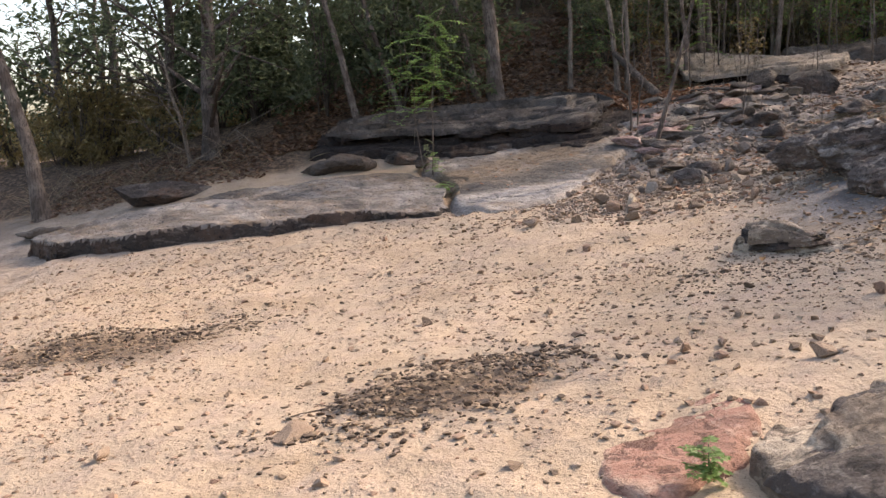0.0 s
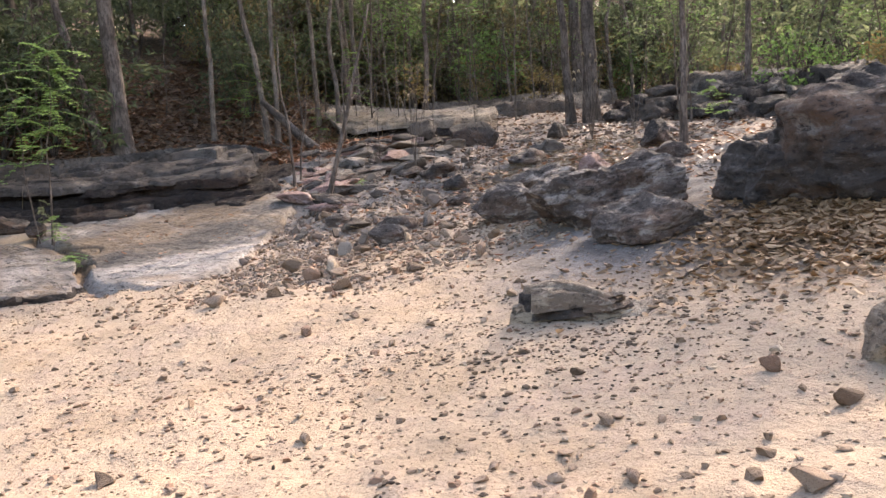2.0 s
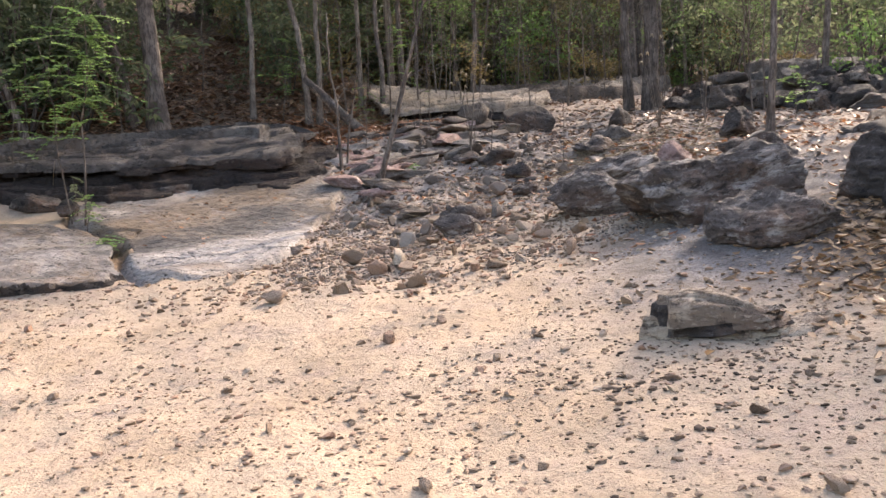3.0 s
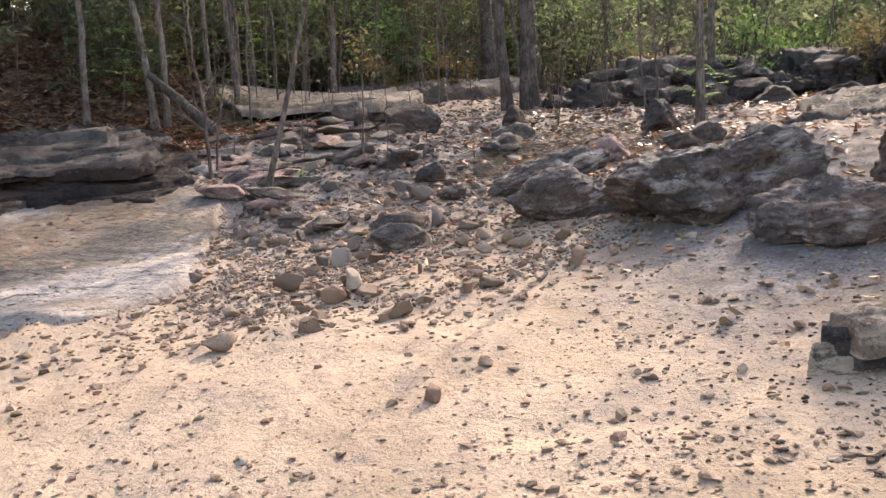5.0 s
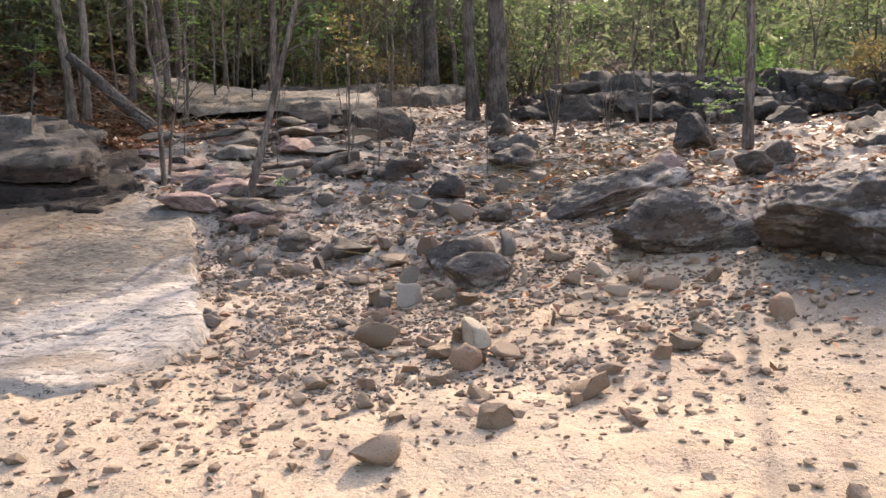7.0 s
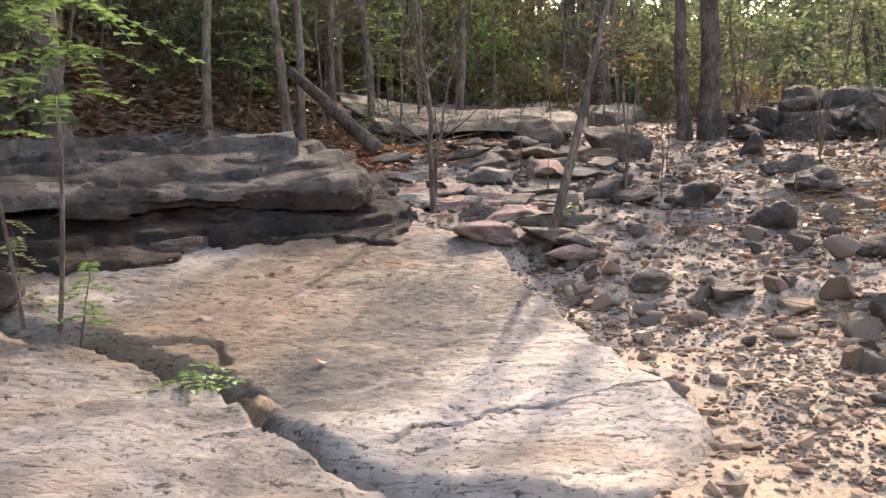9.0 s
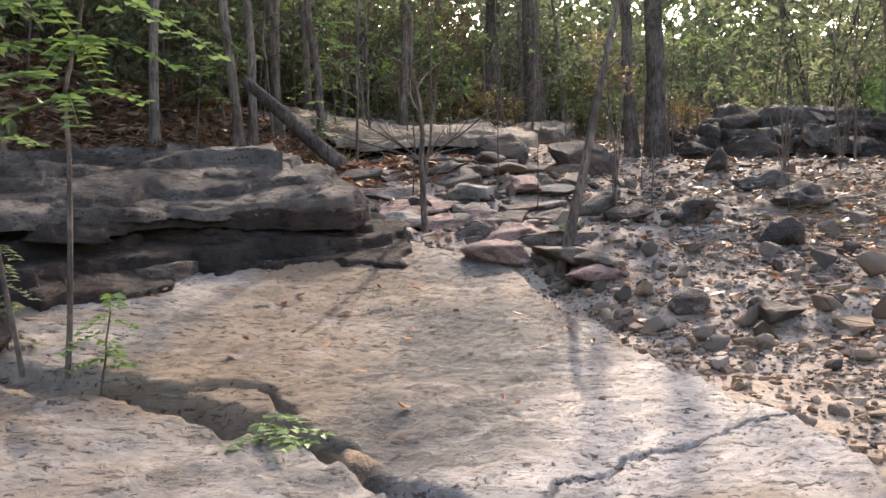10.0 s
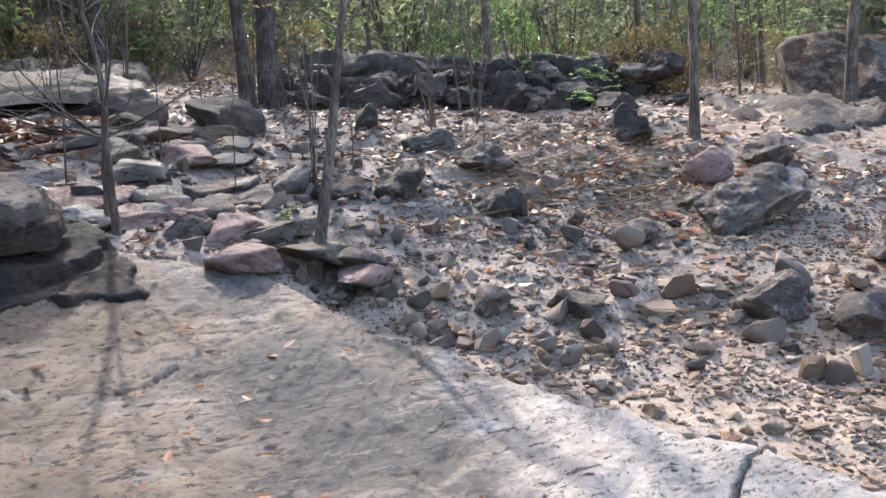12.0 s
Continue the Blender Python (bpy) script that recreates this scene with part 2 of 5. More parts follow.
LITTER_PALE = leaf_material("fallen tan leaf", (0.22, 0.125, 0.06), (0.52, 0.34, 0.19), 0.2)
STRAW = leaf_material("dry straw", (0.22, 0.16, 0.09), (0.50, 0.40, 0.25), 0.25)
BARK = bark_material("brown bark", (0.13, 0.10, 0.08), (0.24, 0.19, 0.155))
BARK_PALE = bark_material("pale bark", (0.16, 0.125, 0.098), (0.27, 0.22, 0.175))
BARK_DARK = bark_material("dark bark", (0.085, 0.067, 0.055), (0.17, 0.138, 0.115))


# ---- the lie of the land ----
def smooth(a, b, v):
    t = np.clip((np.asarray(v, float) - a) / (b - a), 0, 1)
    return t * t * (3 - 2 * t)


def lattice(ix, iy, iz, seed):
    h = (ix * 374761393 + iy * 668265263 + iz * 2147483647 + seed * 1274126177) & 0xFFFFFFFF
    h = ((h ^ (h >> 13)) * 1274126177) & 0xFFFFFFFF
    return ((h ^ (h >> 16)) & 0xFFFF) / 65535.0 * 2 - 1


def value_noise(p, seed=0):
    """Smooth noise in -1..1 at an array of 3D places."""
    p = np.asarray(p, float)
    i = np.floor(p).astype(np.int64)
    f = p - i
    f = f * f * f * (f * (f * 6 - 15) + 10)
    out = 0
    for dx in (0, 1):
        for dy in (0, 1):
            for dz in (0, 1):
                w = (f[..., 0] if dx else 1 - f[..., 0]) * (f[..., 1] if dy else 1 - f[..., 1]) * (f[..., 2] if dz else 1 - f[..., 2])
                out = out + w * lattice(i[..., 0] + dx, i[..., 1] + dy, i[..., 2] + dz, seed)
    return out


def fbm(p, octaves=4, seed=0, gain=0.5):
    p = np.asarray(p, float)
    total, amp = 0, 1.0
    for o in range(octaves):
        total = total + amp * value_noise(p * 2.03 ** o + 17.3 * o, seed + o)
        amp *= gain
    return total


def fbm2(x, y, scale, octaves=4, seed=0, gain=0.5):
    x, y = np.broadcast_arrays(np.asarray(x, float), np.asarray(y, float))
    return fbm(np.stack([x * scale, y * scale, np.zeros_like(x)], -1), octaves, seed, gain)


def soft_clip(v, lo, hi):
    v = np.asarray(v, float)
    return np.where(v < lo, lo - 1.5 * (1 - np.exp((v - lo) / 1.5)), np.where(v > hi, hi + 1.5 * (1 - np.exp(-(v - hi) / 1.5)), v))


# low swells and hollows: place, width, height
SWELLS = [(5.4, 17.2, 0.7, 0.153), (3.02, 13.15, 1.0, -0.116), (5.3, 18.9, 0.7, -0.148), (2.48, 18.0, 0.7, 0.104), (0.92, 9.67, 0.7, 0.072), (4.95, 8.74, 0.7, 0.076),
          (4.6, 17.1, 0.7, 0.071), (7.4, 17.4, 0.7, -0.072), (5.24, 13.3, 0.7, -0.058), (5.03, 15.14, 0.7, 0.059), (1.15, 15.0, 0.7, -0.061)]


def land(x, y):
    """The smooth lie of the land: sand sloping up to the east, a stream bed rising to the north-east, banks round it."""
    u, v = soft_clip(x, -5.5, 8.0), soft_clip(y, -1.0, 18.0)
    z = (0.023 + 0.231 * (v / 10) - 0.334 * (v / 10) ** 2 + 0.141 * (v / 10) ** 3 + 0.136 * (v / 10) ** 4 + 0.528 * (u / 5) - 0.015 * (u / 5) * (v / 10) + 0.019 * (u / 5) * (v / 10) ** 2 - 0.059 * (u / 5) * (v / 10) ** 3 + 0.190 * (u / 5) ** 2 + 0.285 * (u / 5) ** 2 * (v / 10) - 0.216 * (u / 5) ** 2 * (v / 10) ** 2 + 0.031 * (u / 5) ** 3 + 0.079 * (u / 5) ** 3 * (v / 10) - 0.070 * (u / 5) ** 4)
    z = z + 0.03 * (np.minimum(x, -6.5) + 6.5) + 0.07 * np.minimum(np.maximum(x - 9.0, 0), 14)
    hill = smooth(-5.0, 1.0, x) * (1 - smooth(4.0, 8.0, x))
    z = z + 0.30 * np.clip(y - 18.5, 0, 12) * hill + 0.06 * np.clip(y - 19, 0, 20) * (1 - hill) * smooth(-2, 4, x)
    for sx, sy, width, height in SWELLS:
        z = z + height * np.exp(-((x - sx) ** 2 + (y - sy) ** 2) / (2 * width * width))
    r = np.hypot(x - 2.0, y - 8.0)
    return z + 0.24 * np.clip(r - 23, 0, 30) * (0.08 + 0.92 * smooth(-9, 0, x))


# ---- building ----
def mesh_object(name, verts, faces, material, parent=None, label="", smooth_faces=True):
    me = bpy.data.meshes.new(name)
    me.from_pydata(np.asarray(verts, float).tolist(), [], faces if isinstance(faces, list) else faces.tolist())
    me.materials.append(material)
    if smooth_faces:
        me.polygons.foreach_set("use_smooth", np.ones(len(me.polygons), bool))
    ob = new(name, me)
    if parent:
        ob.parent = parent
    return tagged(ob, label)


def empty(name, x, y, z, label, category, group=""):
    ob = new(name)
    ob.location = (x, y, z)
    return tagged(ob, label, category, group)


def grid_faces(rows, columns):
    i = np.arange(rows * columns).reshape(rows, columns)
    return np.stack([i[:-1, :-1], i[:-1, 1:], i[1:, 1:], i[1:, :-1]], -1).reshape(-1, 4)


def inside(px, py, polygon):
    """Signed distance to a polygon, positive inside."""
    poly = np.array(polygon, float)
    dist, odd = np.full(np.shape(px), 1e9), np.zeros(np.shape(px), bool)
    for (ax, ay), (bx, by) in zip(poly, np.roll(poly, -1, 0)):
        ex, ey = bx - ax, by - ay
        t = np.clip(((px - ax) * ex + (py - ay) * ey) / (ex * ex + ey * ey), 0, 1)
        dist = np.minimum(dist, np.hypot(px - ax - t * ex, py - ay - t * ey))
        hit = ((ay > py) != (by > py)) & (px < ex * (py - ay) / (ey + 1e-12) + ax)
        odd ^= hit
    return np.where(odd, dist, -dist)


def line_distance(px, py, line):
    dist = np.full(np.shape(px), 1e9)
    for (ax, ay), (bx, by) in zip(line, line[1:]):
        ex, ey = bx - ax, by - ay
        t = np.clip(((px - ax) * ex + (py - ay) * ey) / (ex * ex + ey * ey), 0, 1)
        dist = np.minimum(dist, np.hypot(px - ax - t * ex, py - ay - t * ey))
    return dist


def blob(x, y, cx, cy, rx, ry, edge=0.5):
    """1 within an ellipse, falling to 0 at its rim."""
    return 1 - smooth(1 - edge, 1 + edge, np.hypot((x - cx) / rx, (y - cy) / ry))


MAIN_SLAB = [(0.2, 12.55), (0.26, 12.3), (0.55, 11.95), (0.92, 11.82), (1.36, 12.06), (2.12, 13.2), (2.6, 14.2), (3.02, 14.95), (2.8, 15.6), (2.3, 15.9), (1.3, 16.3), (0.2, 16.4), (-0.5, 15.6), (-0.02, 14.5), (0.12, 13.9), (0.14, 13.2)]
WEST_SLAB = [(0.04, 12.8), (0.1, 12.4), (-0.15, 12.12), (-0.6, 12.2), (-1.2, 12.26), (-2.2, 12.2), (-3.4, 12.2), (-4.4, 12.25), (-5.5, 12.45), (-6.4, 13.4), (-5.4, 14.6), (-3.2, 15.1), (-1.2, 15.3), (-0.5, 15.0), (-0.18, 14.4), (-0.02, 13.9), (-0.02, 13.3)]
RIFT = [(0.2, 12.1), (0.16, 12.6), (0.06, 13.2), (0.05, 13.8), (-0.06, 14.4), (-0.35, 15.2)]


def soil(x, y):
    """Shares of wash gravel, grey ash and leaf litter in the ground's cover."""
    x, y = np.asarray(x, float), np.asarray(y, float)
    w = 0.55 * fbm2(x, y, 0.7, 4, 11)
    wash = smooth(11.0, 13.8, y + 0.35 * (x - 1.5) + 0.35 * np.maximum(x - 4.0, 0) + w) * smooth(0.2, 2.0, x + w)
    wash = np.maximum(wash, 0.75 * blob(x, y, -6.5, 13.5, 2.5, 3.0))
    ash = 0.95 * blob(x + 0.4 * w, y + 0.4 * w, 4.5, 8.5, 1.5, 1.4) + 0.8 * blob(x + 0.4 * w, y + 0.4 * w, 5.8, 10.2, 1.3, 1.3) + 0.55 * blob(x + 0.5 * w, y + 0.5 * w, 5.9, 14.0, 2.2, 1.9)
    litter = np.maximum(smooth(17.0, 17.9, y + 0.6 * w - 0.25 * np.maximum(x - 3.5, 0)) * (1 - smooth(4.5, 6.0, x)), smooth(12.5, 14.0, x + w))
    litter = np.maximum(litter, smooth(19.5, 21.0, y + w))
    litter = np.maximum(litter, smooth(15.8, 16.6, y + 0.5 * w) * (1 - smooth(-3.0, -1.5, x)))
    litter = np.maximum(litter, blob(x, y, 5.5, 7.3, 1.5, 1.4))
    litter = np.maximum(litter, 1 - smooth(-9.5, -7.5, x + w))
    litter = np.maximum(litter, 0.85 * (1 - smooth(0.08, 0.22, line_distance(x, y, RIFT))))
    heap = 0.8 * np.maximum(blob(x + 0.3 * w, y + 0.3 * w, -2.85, 7.15, 0.9, 0.5), blob(x + 0.3 * w, y + 0.3 * w, -0.05, 4.95, 0.62, 0.42))
    litter = np.maximum(litter, heap)
    return np.clip(wash, 0, 1), np.clip(ash, 0, 1), np.clip(litter, 0, 1)


def ground(x, y):
    """The height of the ground with its hollows and roughness."""
    wash, ash, litter = soil(x, y)
    z = land(x, y) + 0.035 * fbm2(x, y, 0.9, 4, 3) + 0.010 * fbm2(x, y, 7.0, 3, 5)
    rough = fbm2(x, y, 2.6, 4, 21)
    z = z - 0.12 * (1 - smooth(0.04, 0.15, line_distance(x, y, RIFT)))
    for bed in (MAIN_SLAB, WEST_SLAB):
        z = z - 0.12 * smooth(0.05, 0.2, inside(x, y, bed))
    return z + wash * (0.045 * rough + 0.025 * np.abs(fbm2(x, y, 6.0, 3, 8))) + 0.05 * litter * fbm2(x, y, 1.6, 3, 9)


def axis_lines(lo, hi, step, far):
    inner = list(np.arange(lo, hi + 1e-6, step))
    out, gap = [], step
    v = hi
    while v < far:
        gap *= 1.22
        v += gap
        out.append(v)
    left, gap, v = [], step, lo
    while v > -far:
        gap *= 1.22
        v -= gap
        left.append(v)
    return np.array(left[::-1] + inner + out)


def build_ground():
    xs, ys = axis_lines(-6.0, 9.0, 0.05, 400), axis_lines(1.5, 19.0, 0.05, 400)
    gx, gy = np.meshgrid(xs, ys)
    verts = np.stack([gx, gy, ground(gx, gy)], -1).reshape(-1, 3)
    ob = mesh_object("ground", verts, grid_faces(len(ys), len(xs)), SAND)
    for key, values in zip(("wash", "ash", "litter"), soil(gx, gy)):
        ob.data.attributes.new(key, "FLOAT", "POINT").data.foreach_set("value", values.ravel().astype(np.float32))
    tagged(ob, "pale sandy stream bed with grey wash and leaf-covered banks", "ground", kind="structure")


def slab(name, outline, rise, material, label, step=0.045, undercut=0.0, relief=0.02, cracks=(), ragged=0.12, layers=0.0, sag=None, seed=0, under=-0.10, inset=0.0, parent=None, broken=None, rim=0.10):
    """A bedded sheet of rock that lies on the land: rise(x, y) is its height over the land."""
    poly = np.array(outline)
    lo, hi = poly.min(0) - 0.3 + min(inset, 0), poly.max(0) + 0.3 - min(inset, 0)
    gx, gy = np.meshgrid(np.arange(lo[0], hi[0], step), np.arange(lo[1], hi[1], step))
    sd = inside(gx, gy, outline) - inset + ragged * fbm2(gx, gy, 1.7, 4, seed) + 0.25 * ragged * fbm2(gx, gy, 9, 2, seed + 4)
    h = rise(gx, gy)
    top = land(gx, gy) + h + relief * fbm2(gx, gy, 1.4, 5, seed + 7, 0.55) + 0.35 * relief * fbm2(gx, gy * 2.5, 6.0, 3, seed + 9)
    if layers:
        # beds that break off in low steps
        s = fbm2(gx * 0.5, gy * 1.8, 1.5, 5, seed + 13, 0.6) * 3.0
        top = top + layers * (np.floor(s) + smooth(0.86, 1.0, s - np.floor(s)))
    for line, width, depth in cracks:
        d = line_distance(gx + 0.05 * fbm2(gx, gy, 3.5, 3, seed + 2), gy + 0.05 * fbm2(gx, gy, 3.5, 3, seed + 3), line)
        top = top - depth * (1 - smooth(width * 0.4, width, d + 0.4 * width * fbm2(gx, gy, 8, 2, 6)))
    if sag:
        top = top - sag(gx, gy)
    edge = smooth(-rim, 0.4 * rim, sd)
    bottom = land(gx, gy) + under
    z = bottom + (top - bottom) * edge
    dy, dx = np.gradient(sd, step)
    slope = np.hypot(dx, dy) + 1e-6
    dx, dy = dx / slope, dy / slope
    faces = grid_faces(*gx.shape)
    faces = faces[(sd > -rim).ravel()[faces].any(1)]
    back = np.clip(-rim - sd, 0, 2 * step) / np.maximum(slope, 0.5)
    gx, gy = gx + dx * back, gy + dy * back
    if undercut:
        scale = undercut * (1 - edge) * (1 + 0.6 * fbm2(gx, gy, 2.2, 3, seed + 5))
        gx, gy = gx + dx * scale, gy + dy * scale
    used = np.unique(faces)
    index = np.zeros(gx.size, int)
    index[used] = np.arange(len(used))
    verts = np.stack([gx, gy, z], -1).reshape(-1, 3)[used]
    if parent:
        return mesh_object(name, verts - np.array(parent.location), index[faces], material, parent)
    ob = tagged(mesh_object(name, verts, index[faces], material), label, "rock slab")
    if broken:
        # a darker material on the broken rim puts the undercut's shade into colour
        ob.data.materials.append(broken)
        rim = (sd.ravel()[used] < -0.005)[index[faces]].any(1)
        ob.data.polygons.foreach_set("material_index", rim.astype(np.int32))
    return ob


def bedded(name, outline, rise, beds, label, seed, **more):
    """A ledge of several beds: each bed is (height of its underside, share of the rise, inset, material)."""
    x, y = np.mean(outline, axis=0)
    root = empty(name, x, y, float(land(x, y)), label, "rock ledge")
    for k, (low, high, inset, material) in enumerate(beds):
        slab("rock_bed", outline, lambda gx, gy, s=high: rise(gx, gy) * s, material, "", seed=seed + 20 * k, under=low, inset=inset, parent=root, **more)
    return root


SPHERES = {}


def sphere(level):
    if level not in SPHERES:
        bm = bmesh.new()
        bmesh.ops.create_icosphere(bm, subdivisions=level, radius=1.0)
        SPHERES[level] = (np.array([v.co[:] for v in bm.verts]), np.array([[v.index for v in f.verts] for f in bm.faces]))
        bm.free()
    return SPHERES[level]


def rock_shape(level, size, seed, cuts=9, rough=0.16, beds=0.0, flat_under=0.6, flat_top=2.0, deep=False):
    """Vertices and faces of a broken rock: a ball cut by planes, then weathered. size: its half axes."""
    verts, faces = sphere(level)
    rng = np.random.RandomState(seed)
    v = verts.copy()
    for _ in range(cuts):
        n = rng.normal(size=3)
        n /= np.linalg.norm(n)
        d = rng.uniform(0.34, 0.66) if deep else rng.uniform(0.48, 0.82)
        over = v @ n - d
        v -= np.outer(np.maximum(over, 0) * 0.985, n)
    if deep:
        v = v / np.abs(v).max(0)
    v[:, 2] = np.where(v[:, 2] < -flat_under, -flat_under + 0.15 * (v[:, 2] + flat_under), v[:, 2])
    v[:, 2] = np.where(v[:, 2] > flat_top, flat_top + 0.12 * (v[:, 2] - flat_top), v[:, 2])
    p = v * np.array(size)
    unit = float(np.mean(size))
    q = p / unit + seed * 7.7
    push = rough * fbm(q * 1.3, 4, seed, 0.5)
    if level > 3:
        push = push - 0.55 * rough * (0.5 - np.abs(fbm(q * 2.1, 4, seed + 3, 0.5))) + 0.14 * rough * fbm(q * 9, 3, seed + 5)
        push = push + 0.35 * rough * (np.abs(fbm(q * np.array([3.2, 3.2, 6.0]), 3, seed + 6, 0.5)) - 0.3)
    if beds:
        push = push + beds * fbm(np.stack([q[:, 0] * 0.6, q[:, 1] * 0.6, q[:, 2] * 7.0], -1), 3, seed + 9)
    return p + verts * push[:, None] * unit, faces


def boulder(name, x, y, size, turn, material, label, tilt=(0, 0), sink=0.3, lift=0.0, seed=1, level=5, category="boulder", **shape):
    verts, faces = rock_shape(level, size, seed, **shape)
    ob = mesh_object(name, verts, faces, material)
    z = float(land(x, y)) + size[2] * (1 - 2 * sink) * 0.6 + lift
    ob.matrix_world = pose(x, y, z, tilt[0], tilt[1], turn)
    return tagged(ob, label, category)


STONES, RECOLOURED = [], {}


def stone(x, y, width, height, seed, label, group, material=None, flat=False):
    """One loose stone from a handful of broken shapes."""
    if not STONES:
        for k in range(12):
            v, f = rock_shape(3, (0.5, 0.5 - 0.03 * k, 0.5), 40 + k, cuts=14, rough=0.09, flat_under=0.75, deep=True)
            me = bpy.data.meshes.new("stone")
            me.from_pydata(v.tolist(), [], f.tolist())
            me.materials.append(STONE)
            me.polygons.foreach_set("use_smooth", np.ones(len(me.polygons), bool))
            STONES.append(me)
    me = STONES[seed % len(STONES)]
    if material:
        key = (seed % len(STONES), material.name)
        if key not in RECOLOURED:
            RECOLOURED[key] = me.copy()
            RECOLOURED[key].materials[0] = material
        me = RECOLOURED[key]
    ob = new("stone", me)
    rng = random.Random(seed)
    ob.matrix_world = pose(x, y, float(ground(x, y)) + 0.28 * height, rng.uniform(-12, 12), rng.uniform(-12, 12), rng.uniform(0, 360)) @ Matrix.Diagonal((width, width * rng.uniform(0.65, 0.95), height, 1))
    return tagged(ob, label, "stone", group)


def scatter_rocks(name, places, sizes, material, label, seed, level=1, squash=(0.25, 0.6), surface=None, category="gravel"):
    """Many small stones in one mesh."""
    rng = np.random.RandomState(seed)
    base, faces = sphere(level)
    shapes = [rock_shape(level, (1, 1, 1), 60 + k, cuts=7, rough=0.18, flat_under=0.9, deep=True)[0] for k in range(6)]
    places, sizes = np.asarray(places), np.asarray(sizes)
    n = len(places)
    pick, turn = rng.randint(0, 6, n), rng.uniform(0, 2 * np.pi, n)
    v = np.array(shapes)[pick] * np.stack([np.ones(n), rng.uniform(0.4, 1, n), rng.uniform(*squash, n)], -1)[:, None]
    c, s = np.cos(turn)[:, None], np.sin(turn)[:, None]
    v = np.stack([v[..., 0] * c - v[..., 1] * s, v[..., 0] * s + v[..., 1] * c, v[..., 2]], -1) * sizes[:, None, None]
    z = (surface or ground)(places[:, 0], places[:, 1])
    v += np.concatenate([places, (z + sizes * 0.2)[:, None]], 1)[:, None]
    f = faces[None] + (np.arange(n) * len(base))[:, None, None]
    return tagged(mesh_object(name, v.reshape(-1, 3), f.reshape(-1, 3), material, smooth_faces=False), label, category, kind="stuff")


def leaf_cards(centres, normals, along, length, width, bend=0.15):
    """Bent leaves of four corners and a midrib. Returns vertices and faces."""
    n = len(centres)
    a = along - normals * (along * normals).sum(-1, keepdims=True)
    a /= np.linalg.norm(a, axis=-1, keepdims=True) + 1e-9
    b = np.cross(normals, a)
    length, width = length[:, None], width[:, None]
    tip, tail = centres + a * length / 2 - normals * length * bend, centres - a * length / 2 - normals * length * bend
    left, right = centres + b * width / 2 + normals * width * bend, centres - b * width / 2 + normals * width * bend
    v = np.stack([tail, left, tip, right], 1).reshape(-1, 3)
    i = np.arange(n)[:, None] * 4
    return v, np.concatenate([i + [0, 1, 2], i + [0, 2, 3]], 1).reshape(-1, 3)


def leaf_blades(centres, normals, along, length, width, curl):
    """Fallen leaves with a rounded blade of six corners, folded along the midrib and curled."""
    a = along - normals * (along * normals).sum(-1, keepdims=True)
    a /= np.linalg.norm(a, axis=-1, keepdims=True) + 1e-9
    b = np.cross(normals, a)
    rows = []
    for s, w, up in ((-0.5, 0.0, 1.0), (-0.2, 0.5, 0.25), (0.2, 0.4, 0.25), (0.5, 0.0, 1.0), (0.2, -0.4, 0.25), (-0.2, -0.5, 0.25)):
        rows.append(centres + a * (s * length)[:, None] + b * (w * width)[:, None] + normals * ((up - 0.4) * curl * length + 0.5 * abs(w) * curl * width)[:, None])
    i = np.arange(len(centres))[:, None] * 6
    return np.stack(rows, 1).reshape(-1, 3), np.concatenate([i + [0, 1, 2, 3], i + [0, 3, 4, 5]], 1).reshape(-1, 4)


def unit_rows(rng, n):
    v = rng.normal(size=(n, 3))
    return v / np.linalg.norm(v, axis=1, keepdims=True)


def fallen_leaves(name, n, where, material, label, seed, size=(0.07, 0.13), surface=None):
    """n leaves on the ground; where(rng, n) gives their places."""
    rng = np.random.RandomState(seed)
    p = where(rng, n)
    z = (surface or ground)(p[:, 0], p[:, 1]) + rng.uniform(0.005, 0.045, len(p))
    normals = unit_rows(rng, len(p)) * 0.45 + [0, 0, 1]
    normals /= np.linalg.norm(normals, axis=1, keepdims=True)
    length = rng.uniform(*size, len(p))
    v, f = leaf_blades(np.column_stack([p, z]), normals, unit_rows(rng, len(p)), length, length * rng.uniform(0.3, 0.55, len(p)), rng.uniform(-0.25, 0.3, len(p)))
    return tagged(mesh_object(name, v, f, material, smooth_faces=False), label, "leaf litter", kind="stuff")


def tube(points, radii, sides=8):
    """A round stem along points."""
    points, radii = np.asarray(points, float), np.asarray(radii, float)
    t = np.gradient(points, axis=0)
    t /= np.linalg.norm(t, axis=1, keepdims=True) + 1e-9
    u = np.cross(t, [0.31, 0.95, 0.07])
    u /= np.linalg.norm(u, axis=1, keepdims=True) + 1e-9
    w = np.cross(t, u)
    a = np.linspace(0, 2 * np.pi, sides, endpoint=False)
    ring = points[:, None] + radii[:, None, None] * (np.cos(a)[None, :, None] * u[:, None] + np.sin(a)[None, :, None] * w[:, None])
    k = len(points)
    i = np.arange(k * sides).reshape(k, sides)
    j = np.roll(i, -1, 1)
    f = np.stack([i[:-1], j[:-1], j[1:], i[1:]], -1).reshape(-1, 4).tolist()
    f.append(i[-1].tolist())
    return ring.reshape(-1, 3), f


def join(pieces):
    verts, faces, at = [], [], 0
    for v, f in pieces:
        verts.append(v)
        faces += [[k + at for k in face] for face in f]
        at += len(v)
    return np.concatenate(verts), faces


def stem_path(rng, height, lean, wander, count=14):
    t = np.linspace(0, 1, count)
    drift = np.cumsum(rng.normal(size=(count, 2)) * wander * height / count, axis=0)
    drift -= drift[0]
    return np.column_stack([t * lean[0] + drift[:, 0] * t, t * lean[1] + drift[:, 1] * t, t * height])


